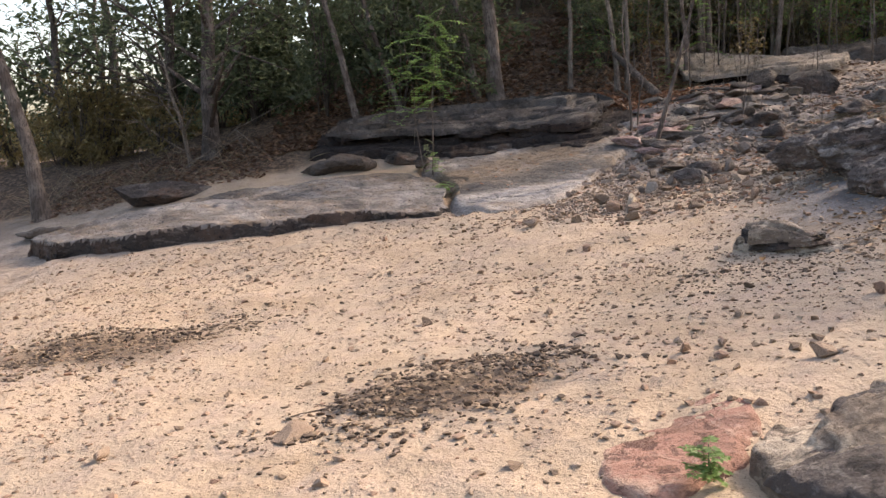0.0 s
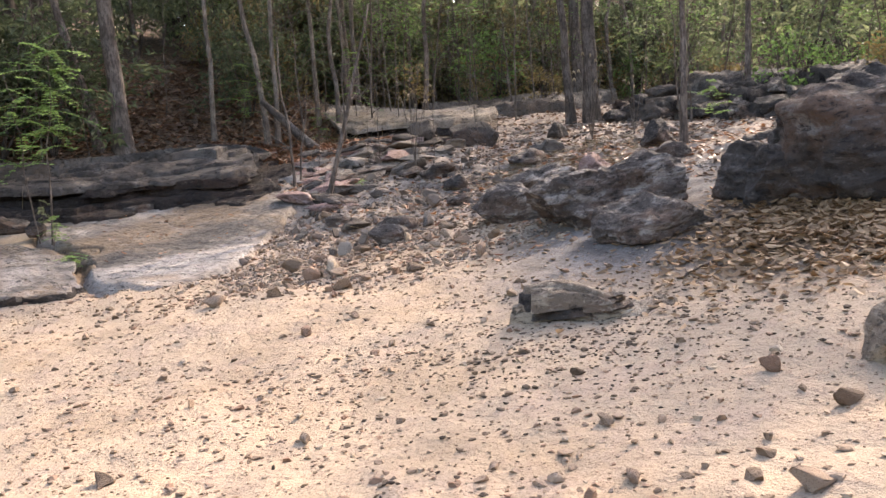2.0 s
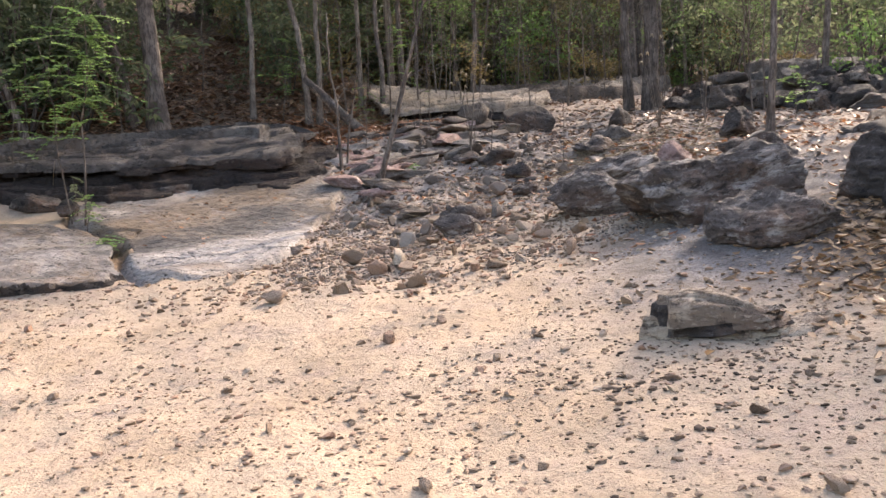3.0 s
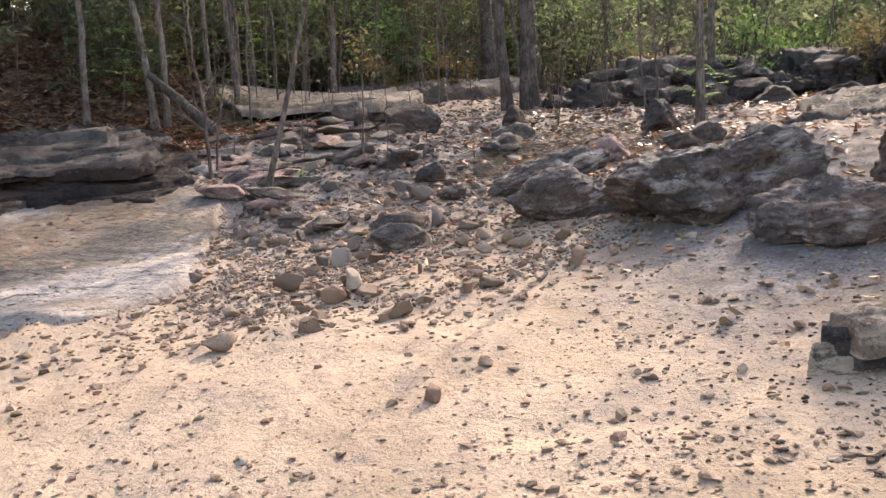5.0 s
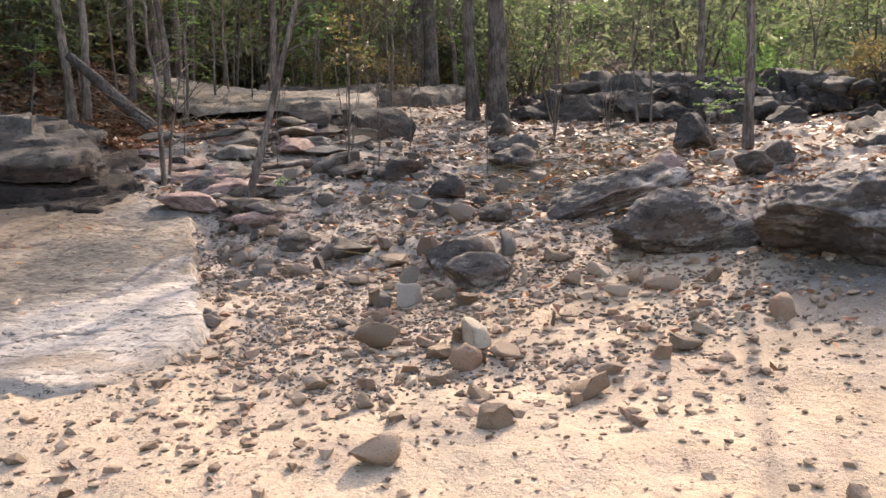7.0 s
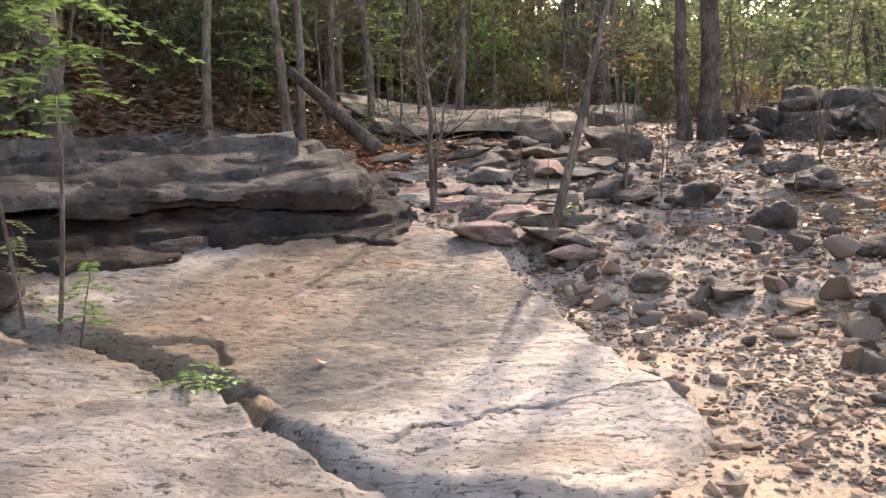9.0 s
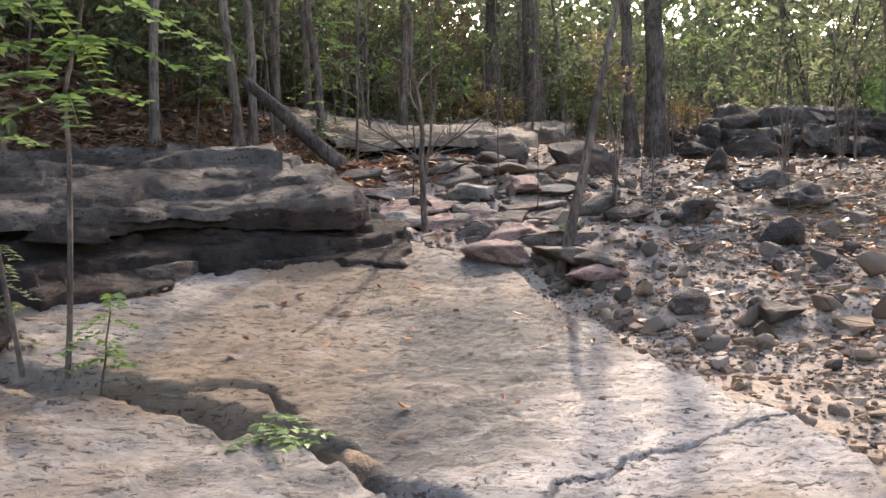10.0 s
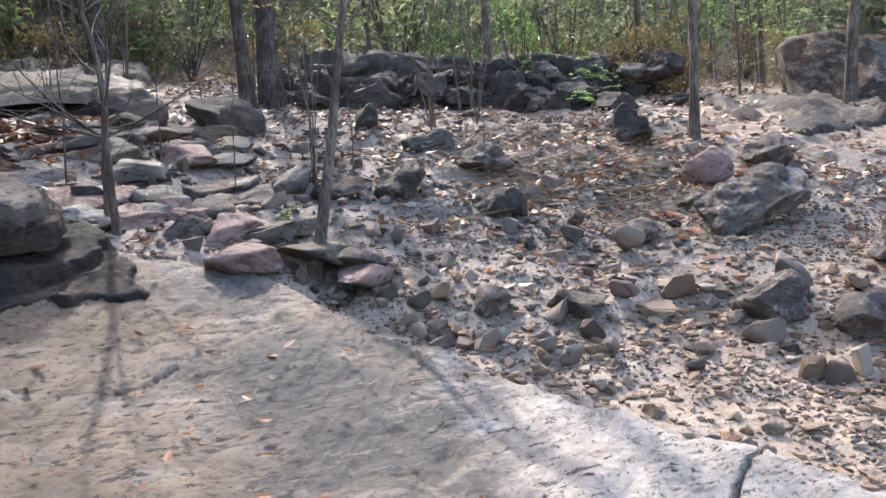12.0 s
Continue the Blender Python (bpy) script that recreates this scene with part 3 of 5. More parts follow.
def limbs(rng, path, radii, count, reach, start=0.35, sides=5, rise=(0.2, 0.9), twigs=2):
    """Branches off a stem, with their twigs. Returns pieces and the tips."""
    pieces, tips = [], []
    n = len(path)
    for _ in range(count):
        k = rng.randint(int(start * n), n - 1)
        a = rng.uniform(0, 2 * np.pi)
        way = np.array([math.cos(a), math.sin(a), rng.uniform(*rise)])
        length = reach * rng.uniform(0.5, 1.0) * (1.2 - 0.6 * k / n)
        s = np.linspace(0, 1, 7)[:, None]
        bow = np.array([rng.normal() * 0.15, rng.normal() * 0.15, rng.uniform(-0.1, 0.25)])
        branch = path[k] + s * way * length + s ** 2 * bow * length
        r = max(radii[k] * 0.42, 0.006)
        own = [tube(branch, np.linspace(r, r * 0.25, 7), sides)]
        pieces.append(own)
        tips.append(branch[-1])
        for _ in range(twigs):
            m = rng.randint(2, 6)
            side = way + rng.normal(size=3) * 0.8
            twig = branch[m] + np.linspace(0, 1, 5)[:, None] * side * length * 0.45
            own.append(tube(twig, np.linspace(r * 0.4, r * 0.14, 5), 4))
            tips.append(twig[-1])
    return pieces, np.array(tips)


def leaf_cloud(rng, tips, per_tip, spread, size, droop=0.35, flat=0.7):
    c = np.repeat(tips, per_tip, axis=0)
    c = c + rng.normal(size=c.shape) * spread * [1, 1, 0.7]
    n = len(c)
    normals = unit_rows(rng, n) * (1 - flat) + np.array([0, 0, 1]) * flat
    normals /= np.linalg.norm(normals, axis=1, keepdims=True)
    along = unit_rows(rng, n) + [0, 0, -droop]
    length = rng.uniform(size * 0.6, size * 1.3, n)
    return leaf_cards(c, normals, along, length, length * 0.42, 0.12)


def tree(x, y, height, radius, label, lean=(0, 0), bark=None, leaves=None, reach=1.8, count=12, per_tip=60, spread=0.38, size=0.12, start=0.45, seed=1, name="tree", wander=0.22, sides=10, crown_label="", base=None, sink=0.12, category="tree", group="", twigs=2):
    """A trunk with limbs, and a crown of single leaves."""
    rng = np.random.RandomState(seed)
    path = stem_path(rng, height, lean, wander)
    k = np.linspace(0, 1, len(path))
    radii = radius * (1 - 0.75 * k) + radius * 0.45 * np.exp(-k * 28)
    root = empty(name, x, y, (float(land(x, y)) if base is None else base) - sink, label, category, group)
    pieces, tips = limbs(rng, path, radii, count, reach, start, twigs=twigs)
    mesh_object("trunk", *tube(path, radii, sides), bark or BARK, root)
    for own in pieces:
        mesh_object("branch", *join(own), bark or BARK, root)
    if leaves and per_tip:
        v, f = leaf_cloud(rng, tips, per_tip, spread, size)
        mesh_object("crown", v, f, leaves, root, crown_label, smooth_faces=False)
    return root


# ---- the place ----
build_ground()

# sheets of bedrock
main_slab = slab("rock_slab", MAIN_SLAB,
     lambda x, y: 0.05 + 0.05 * smooth(14.6, 16.0, y) * smooth(1.0, 2.5, x), SLAB, "pale weathered sandstone slab with stains, painted shade and a long crack",
     step=0.012, relief=0.016, ragged=0.055, layers=0.009, seed=3,
     cracks=[([(1.72, 12.45), (1.59, 12.505), (1.3, 12.60), (1.03, 12.665), (0.66, 12.70), (0.41, 12.80), (0.32, 12.79)], 0.0125, 0.09), ([(1.25, 15.0), (1.5, 14.86), (1.78, 14.83)], 0.014, 0.025),
             ([(-0.03, 14.5), (0.1, 14.43), (0.21, 14.33), (0.31, 14.12), (0.25, 13.89)], 0.03, 0.045)],
     sag=lambda x, y: 0.014 * blob(x, y, 0.1, 14.15, 0.26, 0.28, 0.15))
co = np.array([v.co[:2] for v in main_slab.data.vertices])
wavy = 0.35 * fbm2(co[:, 0], co[:, 1], 1.6, 4, 71)
x, y = co[:, 0] + wavy, co[:, 1] + wavy
# the dark middle patches are part staining, part painted cast shade
for key, share in (("tan", np.maximum(blob(x, y, 0.75, 14.5, 0.85, 0.8), blob(x, y, 1.6, 15.3, 0.8, 0.5))), ("worn", np.maximum(blob(x, y, 1.15, 12.75, 0.9, 0.75), blob(x, y, 1.9, 13.4, 0.35, 0.6))),
                   ("stain_shade", np.maximum(blob(x, y, 1.45, 14.05, 0.85, 0.55), blob(x, y, 0.85, 13.6, 0.6, 0.5)))):
    main_slab.data.attributes.new(key, "FLOAT", "POINT").data.foreach_set("value", np.clip(share, 0, 1).astype(np.float32))
# the front edge is coloured black to stand for the shade under it
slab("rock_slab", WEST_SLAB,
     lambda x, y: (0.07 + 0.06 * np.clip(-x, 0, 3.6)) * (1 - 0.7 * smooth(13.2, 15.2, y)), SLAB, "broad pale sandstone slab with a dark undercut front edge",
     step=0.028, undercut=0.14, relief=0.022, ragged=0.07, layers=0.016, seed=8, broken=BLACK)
# lower beds: dark rock with the recess shade under the lip painted in
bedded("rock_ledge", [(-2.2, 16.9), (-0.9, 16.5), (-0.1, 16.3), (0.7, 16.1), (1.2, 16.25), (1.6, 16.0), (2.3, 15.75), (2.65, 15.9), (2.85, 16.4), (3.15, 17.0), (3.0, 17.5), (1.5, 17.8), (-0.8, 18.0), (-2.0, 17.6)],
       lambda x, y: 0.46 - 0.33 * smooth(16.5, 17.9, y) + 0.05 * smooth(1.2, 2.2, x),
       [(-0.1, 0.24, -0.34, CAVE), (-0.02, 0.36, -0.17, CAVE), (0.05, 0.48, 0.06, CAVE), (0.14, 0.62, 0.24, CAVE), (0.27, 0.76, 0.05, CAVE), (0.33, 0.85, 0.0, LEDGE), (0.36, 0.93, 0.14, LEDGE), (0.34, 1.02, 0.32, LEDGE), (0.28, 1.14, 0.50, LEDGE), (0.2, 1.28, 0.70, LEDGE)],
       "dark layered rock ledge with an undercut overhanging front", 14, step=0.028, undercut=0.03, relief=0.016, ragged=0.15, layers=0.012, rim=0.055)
# the dark front beds carry the overhang's shade in their colour
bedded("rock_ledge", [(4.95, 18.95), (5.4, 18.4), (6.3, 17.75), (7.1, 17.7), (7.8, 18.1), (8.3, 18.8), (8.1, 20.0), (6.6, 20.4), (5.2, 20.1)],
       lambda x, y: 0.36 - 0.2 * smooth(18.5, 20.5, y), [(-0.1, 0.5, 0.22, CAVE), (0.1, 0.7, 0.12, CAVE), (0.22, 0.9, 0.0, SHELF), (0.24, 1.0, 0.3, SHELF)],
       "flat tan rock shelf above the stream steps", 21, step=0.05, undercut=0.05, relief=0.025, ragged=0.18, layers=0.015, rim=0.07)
slab("rock_slab", [(7.6, 20.4), (9.0, 19.6), (11.0, 19.4), (12.5, 20.4), (11.5, 22.0), (8.5, 22.0)],
     lambda x, y: 0.3, LEDGE, "higher flat rock shelf under the trees", step=0.08, relief=0.03, ragged=0.15, layers=0.03, seed=23)
slab("rock_slab", [(7.7, 10.9), (8.2, 10.0), (9.6, 9.6), (10.8, 10.3), (10.6, 11.4), (9.0, 11.7)],
     lambda x, y: 0.12, LEDGE, "grey rock slab beside the big boulder", step=0.06, relief=0.05, ragged=0.15, layers=0.03, seed=29)

slab("rock_slab", [(0.55, 3.45), (0.75, 3.2), (1.15, 3.45), (1.4, 4.05), (1.25, 4.2), (0.95, 3.95), (0.6, 3.85)],
     lambda x, y: 0.018, RED, "flat red sandstone plate set flush in sand", inset=0.04, step=0.02, relief=0.012, ragged=0.07, layers=0.006, seed=37)
# black recessed beds paint the shade of the hollows between the tan ones
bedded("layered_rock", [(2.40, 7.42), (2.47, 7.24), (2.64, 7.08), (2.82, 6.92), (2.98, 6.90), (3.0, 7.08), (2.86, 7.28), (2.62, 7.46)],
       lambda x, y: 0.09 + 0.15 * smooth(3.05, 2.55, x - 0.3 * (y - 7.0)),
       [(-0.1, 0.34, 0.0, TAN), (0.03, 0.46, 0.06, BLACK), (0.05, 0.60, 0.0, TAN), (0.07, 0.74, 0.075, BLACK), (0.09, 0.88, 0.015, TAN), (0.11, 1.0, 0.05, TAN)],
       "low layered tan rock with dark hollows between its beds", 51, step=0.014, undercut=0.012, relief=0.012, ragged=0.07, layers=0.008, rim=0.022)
slab("rock_slab", [(2.88, 6.98), (3.0, 6.7), (3.2, 6.45), (3.45, 6.36), (3.52, 6.5), (3.25, 6.85), (3.02, 7.1)],
     lambda x, y: 0.012, TAN, "thin tan rock plates level with sand", step=0.018, relief=0.03, ragged=0.1, layers=0.016, seed=39, rim=0.03)
bedded("layered_rock", [(1.12, 3.15), (1.3, 3.42), (1.5, 3.6), (1.72, 3.66), (1.95, 3.9), (2.45, 4.05), (3.1, 3.6), (3.0, 2.3), (2.0, 1.9), (1.3, 2.3)],
       lambda x, y: 0.10 + 0.22 * smooth(1.1, 2.1, x) * smooth(4.0, 3.3, y),
       [(-0.1, 0.5, 0.0, TAN), (0.03, 0.72, 0.12, BOULDER), (0.08, 0.9, 0.22, TAN), (0.1, 1.0, 0.42, TAN)],
       "grey and tan layered rock with black lichen", 57, step=0.022, undercut=0.02, relief=0.022, ragged=0.12, layers=0.012, rim=0.04)

# boulders
boulder("boulder", 5.72, 8.12, (0.98, 0.72, 0.36), -22, BLACK, "low black foot of the huge boulder", sink=0.3, seed=7, level=6, cuts=8, rough=0.15, beds=0.05)
boulder("boulder", 7.6, 7.95, (2.3, 1.2, 0.98), 6, BLACK, "huge blackened boulder with a flat sloping top", tilt=(2, -8), sink=0.28, seed=5, level=7, cuts=7, rough=0.17, beds=0.06, flat_top=0.4)
boulder("boulder", 10.9, 9.6, (1.4, 1.0, 0.75), 20, BOULDER, "large smooth grey rock up the slope", tilt=(0, -12), sink=0.25, seed=6, level=5, cuts=7, rough=0.07)
boulder("boulder", 4.78, 9.47, (1.02, 0.56, 0.5), -38, BOULDER, "long dark boulder with a rough pale top", tilt=(6, -11), sink=0.14, seed=12, level=7, cuts=8, rough=0.12, beds=0.05, flat_top=0.6)
boulder("boulder", 4.26, 8.42, (0.52, 0.36, 0.26), -48, BOULDER, "low dark boulder with a pale worn top", tilt=(8, -4), sink=0.2, seed=9, level=6, cuts=10, rough=0.13, beds=0.03)
boulder("boulder", 4.34, 10.9, (0.58, 0.34, 0.28), -64, BOULDER, "brown boulder with a hollow shaded face", tilt=(14, -6), sink=0.2, seed=16, level=6, cuts=12, rough=0.10)
boulder("boulder", 4.95, 11.95, (0.82, 0.32, 0.2), -40, BOULDER, "pointed slab of dark rock tilted upward", tilt=(12, -18), sink=0.1, seed=33, level=6, cuts=12, rough=0.11, beds=0.06)
boulder("boulder", 3.08, 5.05, (0.26, 0.20, 0.22), 20, TAN, "upright brown rock on the sand", tilt=(0, -14), sink=0.18, seed=22, level=4, cuts=10, rough=0.08)
boulder("boulder", 3.4, 12.02, (0.30, 0.22, 0.17), 10, BOULDER, "dark craggy rock on grey sand", sink=0.15, seed=31, level=4, cuts=9, rough=0.15)
boulder("boulder", 6.72, 16.55, (0.50, 0.40, 0.36), -35, BLACK, "dark angular block beside the steps", tilt=(0, 22), sink=0.15, seed=35, level=4, cuts=12, rough=0.07)
boulder("boulder", 6.05, 17.2, (0.34, 0.30, 0.28), 15, LEDGE, "rounded brown block below the rock shelf", sink=0.15, seed=36, level=4, cuts=10, rough=0.09)
boulder("boulder", 7.68, 12.6, (0.24, 0.22, 0.26), 0, BLACK, "small upright dark rock", sink=0.12, seed=38, level=4)
boulder("boulder", 6.2, 12.05, (0.25, 0.2, 0.19), 30, PINK, "round brown rock in dry leaves", sink=0.12, seed=39, level=4, cuts=6, rough=0.07)
boulder("boulder", 6.75, 11.45, (0.44, 0.26, 0.17), -20, BOULDER, "low grey rock beyond the long boulder", sink=0.15, seed=41, level=4)
boulder("boulder", 5.12, 14.5, (0.30, 0.22, 0.2), 5, BLACK, "burnt black rock in the stream bed", sink=0.1, seed=43, level=4)
boulder("boulder", 5.0, 13.75, (0.22, 0.2, 0.17), 40, BLACK, "small burnt rock in grey ash", sink=0.12, seed=44, level=4)
boulder("boulder", 3.16, 11.6, (0.25, 0.2, 0.15), -20, BOULDER, "angular dark stone among gravel", sink=0.12, seed=45, level=4, cuts=12, rough=0.07)
boulder("boulder", 3.4, 13.15, (0.26, 0.2, 0.11), 10, LEDGE, "flat grey stone among gravel", sink=0.15, seed=46, level=4)
boulder("boulder", 3.12, 15.0, (0.36, 0.24, 0.12), -18, PINK, "flat pink sandstone block", tilt=(0, 10), sink=0.05, seed=47, level=4, cuts=12, rough=0.06)
boulder("boulder", 3.28, 13.62, (0.24, 0.15, 0.10), -8, BOULDER, "flat brown layered stone", sink=0.1, seed=48, level=4, cuts=12, rough=0.06, beds=0.05)
boulder("boulder", 6.3, 14.0, (0.34, 0.26, 0.17), 15, BOULDER, "grey rock in the dry grass", sink=0.2, seed=49, level=4)
boulder("boulder", 7.0, 14.6, (0.30, 0.3, 0.14), 40, LEDGE, "low grey rock on the ash slope", sink=0.2, seed=50, level=4)
boulder("boulder", 4.6, 12.75, (0.2, 0.16, 0.15), 0, BOULDER, "square dark stone by the tilted slab", sink=0.1, seed=51, level=4, cuts=12, rough=0.06)
boulder("boulder", 7.75, 15.4, (0.2, 0.18, 0.22), 0, LEDGE, "mossy stone by the tree roots", sink=0.12, seed=52, level=4)
boulder("boulder", -4.9, 15.45, (1.15, 0.32, 0.24), 14, BLACK, "long dark rock block with a flat top", sink=0.15, seed=53, level=5, cuts=12, rough=0.05)
boulder("boulder", -1.95, 15.75, (0.75, 0.35, 0.20), 8, LEDGE, "flat pale-topped rock on the ledge", sink=0.12, seed=54, level=5, cuts=8, rough=0.09)
boulder("boulder", -0.72, 15.9, (0.38, 0.25, 0.16), 0, BLACK, "dark rock at the end of the crack", sink=0.15, seed=55, level=4)
boulder("boulder", -0.42, 15.3, (0.17, 0.14, 0.14), 0, BLACK, "small dark block on the slab", sink=0.0, lift=0.04, seed=56, level=4, cuts=12, rough=0.05)
boulder("boulder", -6.6, 14.6, (0.6, 0.3, 0.14), -10, LEDGE, "flat grey rock at the slab's end", sink=0.2, seed=57, level=4)

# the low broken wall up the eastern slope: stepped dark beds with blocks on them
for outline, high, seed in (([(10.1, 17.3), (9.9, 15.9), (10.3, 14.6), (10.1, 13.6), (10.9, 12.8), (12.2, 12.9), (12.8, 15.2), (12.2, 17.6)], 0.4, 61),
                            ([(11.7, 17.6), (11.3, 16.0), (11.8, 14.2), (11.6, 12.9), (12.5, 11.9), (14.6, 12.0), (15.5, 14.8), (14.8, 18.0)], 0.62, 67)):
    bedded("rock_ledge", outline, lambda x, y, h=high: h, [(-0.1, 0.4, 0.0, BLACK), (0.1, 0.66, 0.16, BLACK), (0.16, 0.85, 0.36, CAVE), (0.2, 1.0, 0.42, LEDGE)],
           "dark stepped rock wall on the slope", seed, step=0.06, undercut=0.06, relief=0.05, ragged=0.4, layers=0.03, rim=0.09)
rng = np.random.RandomState(15)
for k in range(34):
    t = rng.rand()
    x, y = 9.7 + 0.5 * math.sin(3.0 * t) + abs(rng.normal()) * 0.8, 17.0 - 5.4 * t
    w = rng.uniform(0.16, 0.5)
    boulder("boulder", x, y, (w, w * rng.uniform(0.6, 0.9), w * rng.uniform(0.45, 0.8)), rng.uniform(0, 180), (LEDGE, BOULDER, BLACK, BLACK)[rng.randint(4)],
            "dark layered block of the low rock wall", sink=0.2, lift=0.36 if x > 10.7 else 0.0, tilt=(rng.uniform(-12, 12), rng.uniform(-12, 12)), seed=500 + k, level=4, cuts=12, rough=0.1, beds=0.08)["group"] = "low rock wall"

# loose stones on the sand: place, width, height
SAND_STONES = [(-0.19, 6.7, 0.13, 0.08), (0.94, 10.05, 0.22, 0.13), (1.34, 8.6, 0.17, 0.09), (1.8, 5.52, 0.10, 0.06), (0.73, 6.53, 0.14, 0.07), (2.63, 5.42, 0.13, 0.12),
               (2.58, 4.94, 0.20, 0.11), (2.64, 4.72, 0.20, 0.13), (1.9, 4.48, 0.18, 0.08), (2.79, 8.14, 0.14, 0.08), (1.75, 8.75, 0.09, 0.06), (0.3, 8.4, 0.09, 0.07),
               (-0.84, 4.5, 0.28, 0.07), (-1.9, 4.6, 0.14, 0.08), (0.35, 7.6, 0.08, 0.06), (1.3, 4.9, 0.10, 0.08), (1.52, 4.95, 0.13, 0.07), (2.1, 6.2, 0.09, 0.06)]
for k, (x, y, w, h) in enumerate(SAND_STONES):
    stone(x, y, w, h, 100 + k, "brown stone lying on pale sand", "stones on the sand")
# stones in the gravel fan
FAN_STONES = [(3.32, 9.68, 0.23, 0.2), (2.8, 11.6, 0.18, 0.13), (2.37, 11.7, 0.2, 0.12), (2.71, 10.66, 0.12, 0.11), (2.02, 10.84, 0.22, 0.09), (2.29, 10.93, 0.2, 0.12), (2.21, 10.58, 0.2, 0.1),
              (2.31, 10.02, 0.17, 0.09), (3.59, 10.72, 0.15, 0.15), (3.39, 11.04, 0.14, 0.12), (2.64, 12.02, 0.18, 0.14), (3.16, 13.9, 0.2, 0.12), (2.77, 13.95, 0.14, 0.12), (2.83, 13.78, 0.13, 0.12),
              (2.68, 13.02, 0.18, 0.13), (2.57, 13.3, 0.15, 0.1), (3.38, 12.68, 0.3, 0.1), (1.35, 10.6, 0.14, 0.07), (3.8, 11.5, 0.22, 0.13), (3.7, 12.6, 0.2, 0.12), (2.9, 12.5, 0.2, 0.1)]
for k, (x, y, w, h) in enumerate(FAN_STONES):
    stone(x, y, w, h, 200 + k, "angular brown stone in the gravel wash", "stones in the wash")
rng = np.random.RandomState(5)
for k in range(330):
    x = rng.uniform(1.4, 6.4)
    y = 9.6 + rng.uniform(0, 6.4) + 0.25 * (x - 2)
    if inside(np.array(x), np.array(y), [(-0.5, 12.0), (1.2, 11.9), (2.3, 13.4), (3.0, 14.8), (2.8, 15.7), (-1, 17)]) > -0.05 or x > 4.2 and y < 12.4:
        continue
    w = 0.05 + 0.22 * rng.rand() ** 3
    stone(x, y, w, w * rng.uniform(0.5, 0.9), 300 + k, "angular stone in the dry stream bed", "stones in the stream bed", GREY_STONE if y > 11.6 else None)

for k in range(48):
    t = rng.rand()
    x, y = 2.2 + 0.95 * t + abs(rng.normal()) * 0.22 + 0.05, 13.1 + 1.9 * t - abs(rng.normal()) * 0.12
    w = 0.05 + 0.15 * rng.rand() ** 2
    stone(x, y, w, w * rng.uniform(0.45, 0.75), 800 + k, "worn stone along the slab's edge", "stones by the slab", GREY_STONE)

# stepped beds of the stream
def step_stone(x, y, size, turn, material, seed):
    boulder("step_stone", x, y, size, turn, material, "flat layered stone in the stepped stream bed", tilt=(random.Random(seed).uniform(-5, 5), random.Random(seed + 1).uniform(-8, 4)), sink=0.22, seed=seed, level=4, category="stone", cuts=9, rough=0.06, beds=0.05, deep=True)["group"] = "stream steps"


rng = np.random.RandomState(9)
for k in range(64):
    t = rng.rand()
    x = 3.2 + 3.1 * t + rng.normal() * 0.55
    y = 15.2 + 2.6 * t + rng.normal() * 0.45
    if x < 3.25 and y < 16.0:
        x += 0.7
    step_stone(x, y, (rng.uniform(0.22, 0.48), rng.uniform(0.16, 0.3), rng.uniform(0.08, 0.13)), rng.uniform(-35, 10), (LEDGE, LEDGE, BOULDER, PINK, SLAB)[rng.randint(5)], 400 + k)

# gravel
rng = np.random.RandomState(3)
p = np.column_stack([rng.uniform(-5.5, 5.0, 46000), 1.5 + 10.8 * rng.rand(46000) ** 1.1])
patchy = fbm2(p[:, 0], p[:, 1], 0.8, 4, 31)
p = p[rng.rand(len(p)) < 0.3 + 0.7 * smooth(-0.2, 0.35, patchy)]
scatter_rocks("pebbles", p, 0.004 + 0.009 * rng.rand(len(p)) + 0.024 * rng.rand(len(p)) ** 9, PEBBLE, "small brown pebbles strewn over pale sand", 4)
p = np.column_stack([rng.uniform(-5.0, 5.0, 4200), 2.0 + 10.0 * rng.rand(4200)])
near = fbm2(p[:, 0], p[:, 1], 1.1, 3, 47) + 0.35 * smooth(-1.0, 3.0, p[:, 0]) - 0.1
p = p[rng.rand(len(p)) < 0.15 + 0.85 * smooth(0.0, 0.55, near)]
scatter_rocks("pebbles", p, 0.009 + 0.012 * rng.rand(len(p)) + 0.03 * rng.rand(len(p)) ** 5, PEBBLE, "brown stone chips strewn over pale sand", 14, level=2, squash=(0.35, 0.8))
p = np.column_stack([rng.normal(2.8, 1.4, 7000), rng.normal(12.1, 1.9, 7000)])
p = p[(inside(p[:, 0], p[:, 1], [(-0.5, 12.5), (0.9, 12.0), (1.4, 12.1), (2.2, 13.4), (3.0, 14.8), (2.8, 15.7), (1.3, 16.4), (-2, 17)]) < 0.0) & (p[:, 1] + 0.5 * p[:, 0] > 10.6)]
scatter_rocks("gravel", p, 0.006 + 0.014 * rng.rand(len(p)) + 0.04 * rng.rand(len(p)) ** 6, PEBBLE, "angular brown gravel of the dry wash", 6, squash=(0.35, 0.8))
p = np.column_stack([rng.uniform(3.0, 9.8, 4200), rng.uniform(12.0, 18.0, 4200)])
scatter_rocks("gravel", p, 0.008 + 0.02 * rng.rand(len(p)) + 0.07 * rng.rand(len(p)) ** 7, GREY_PEBBLE, "grey gravel on the upper stream bed", 7, squash=(0.35, 0.8))
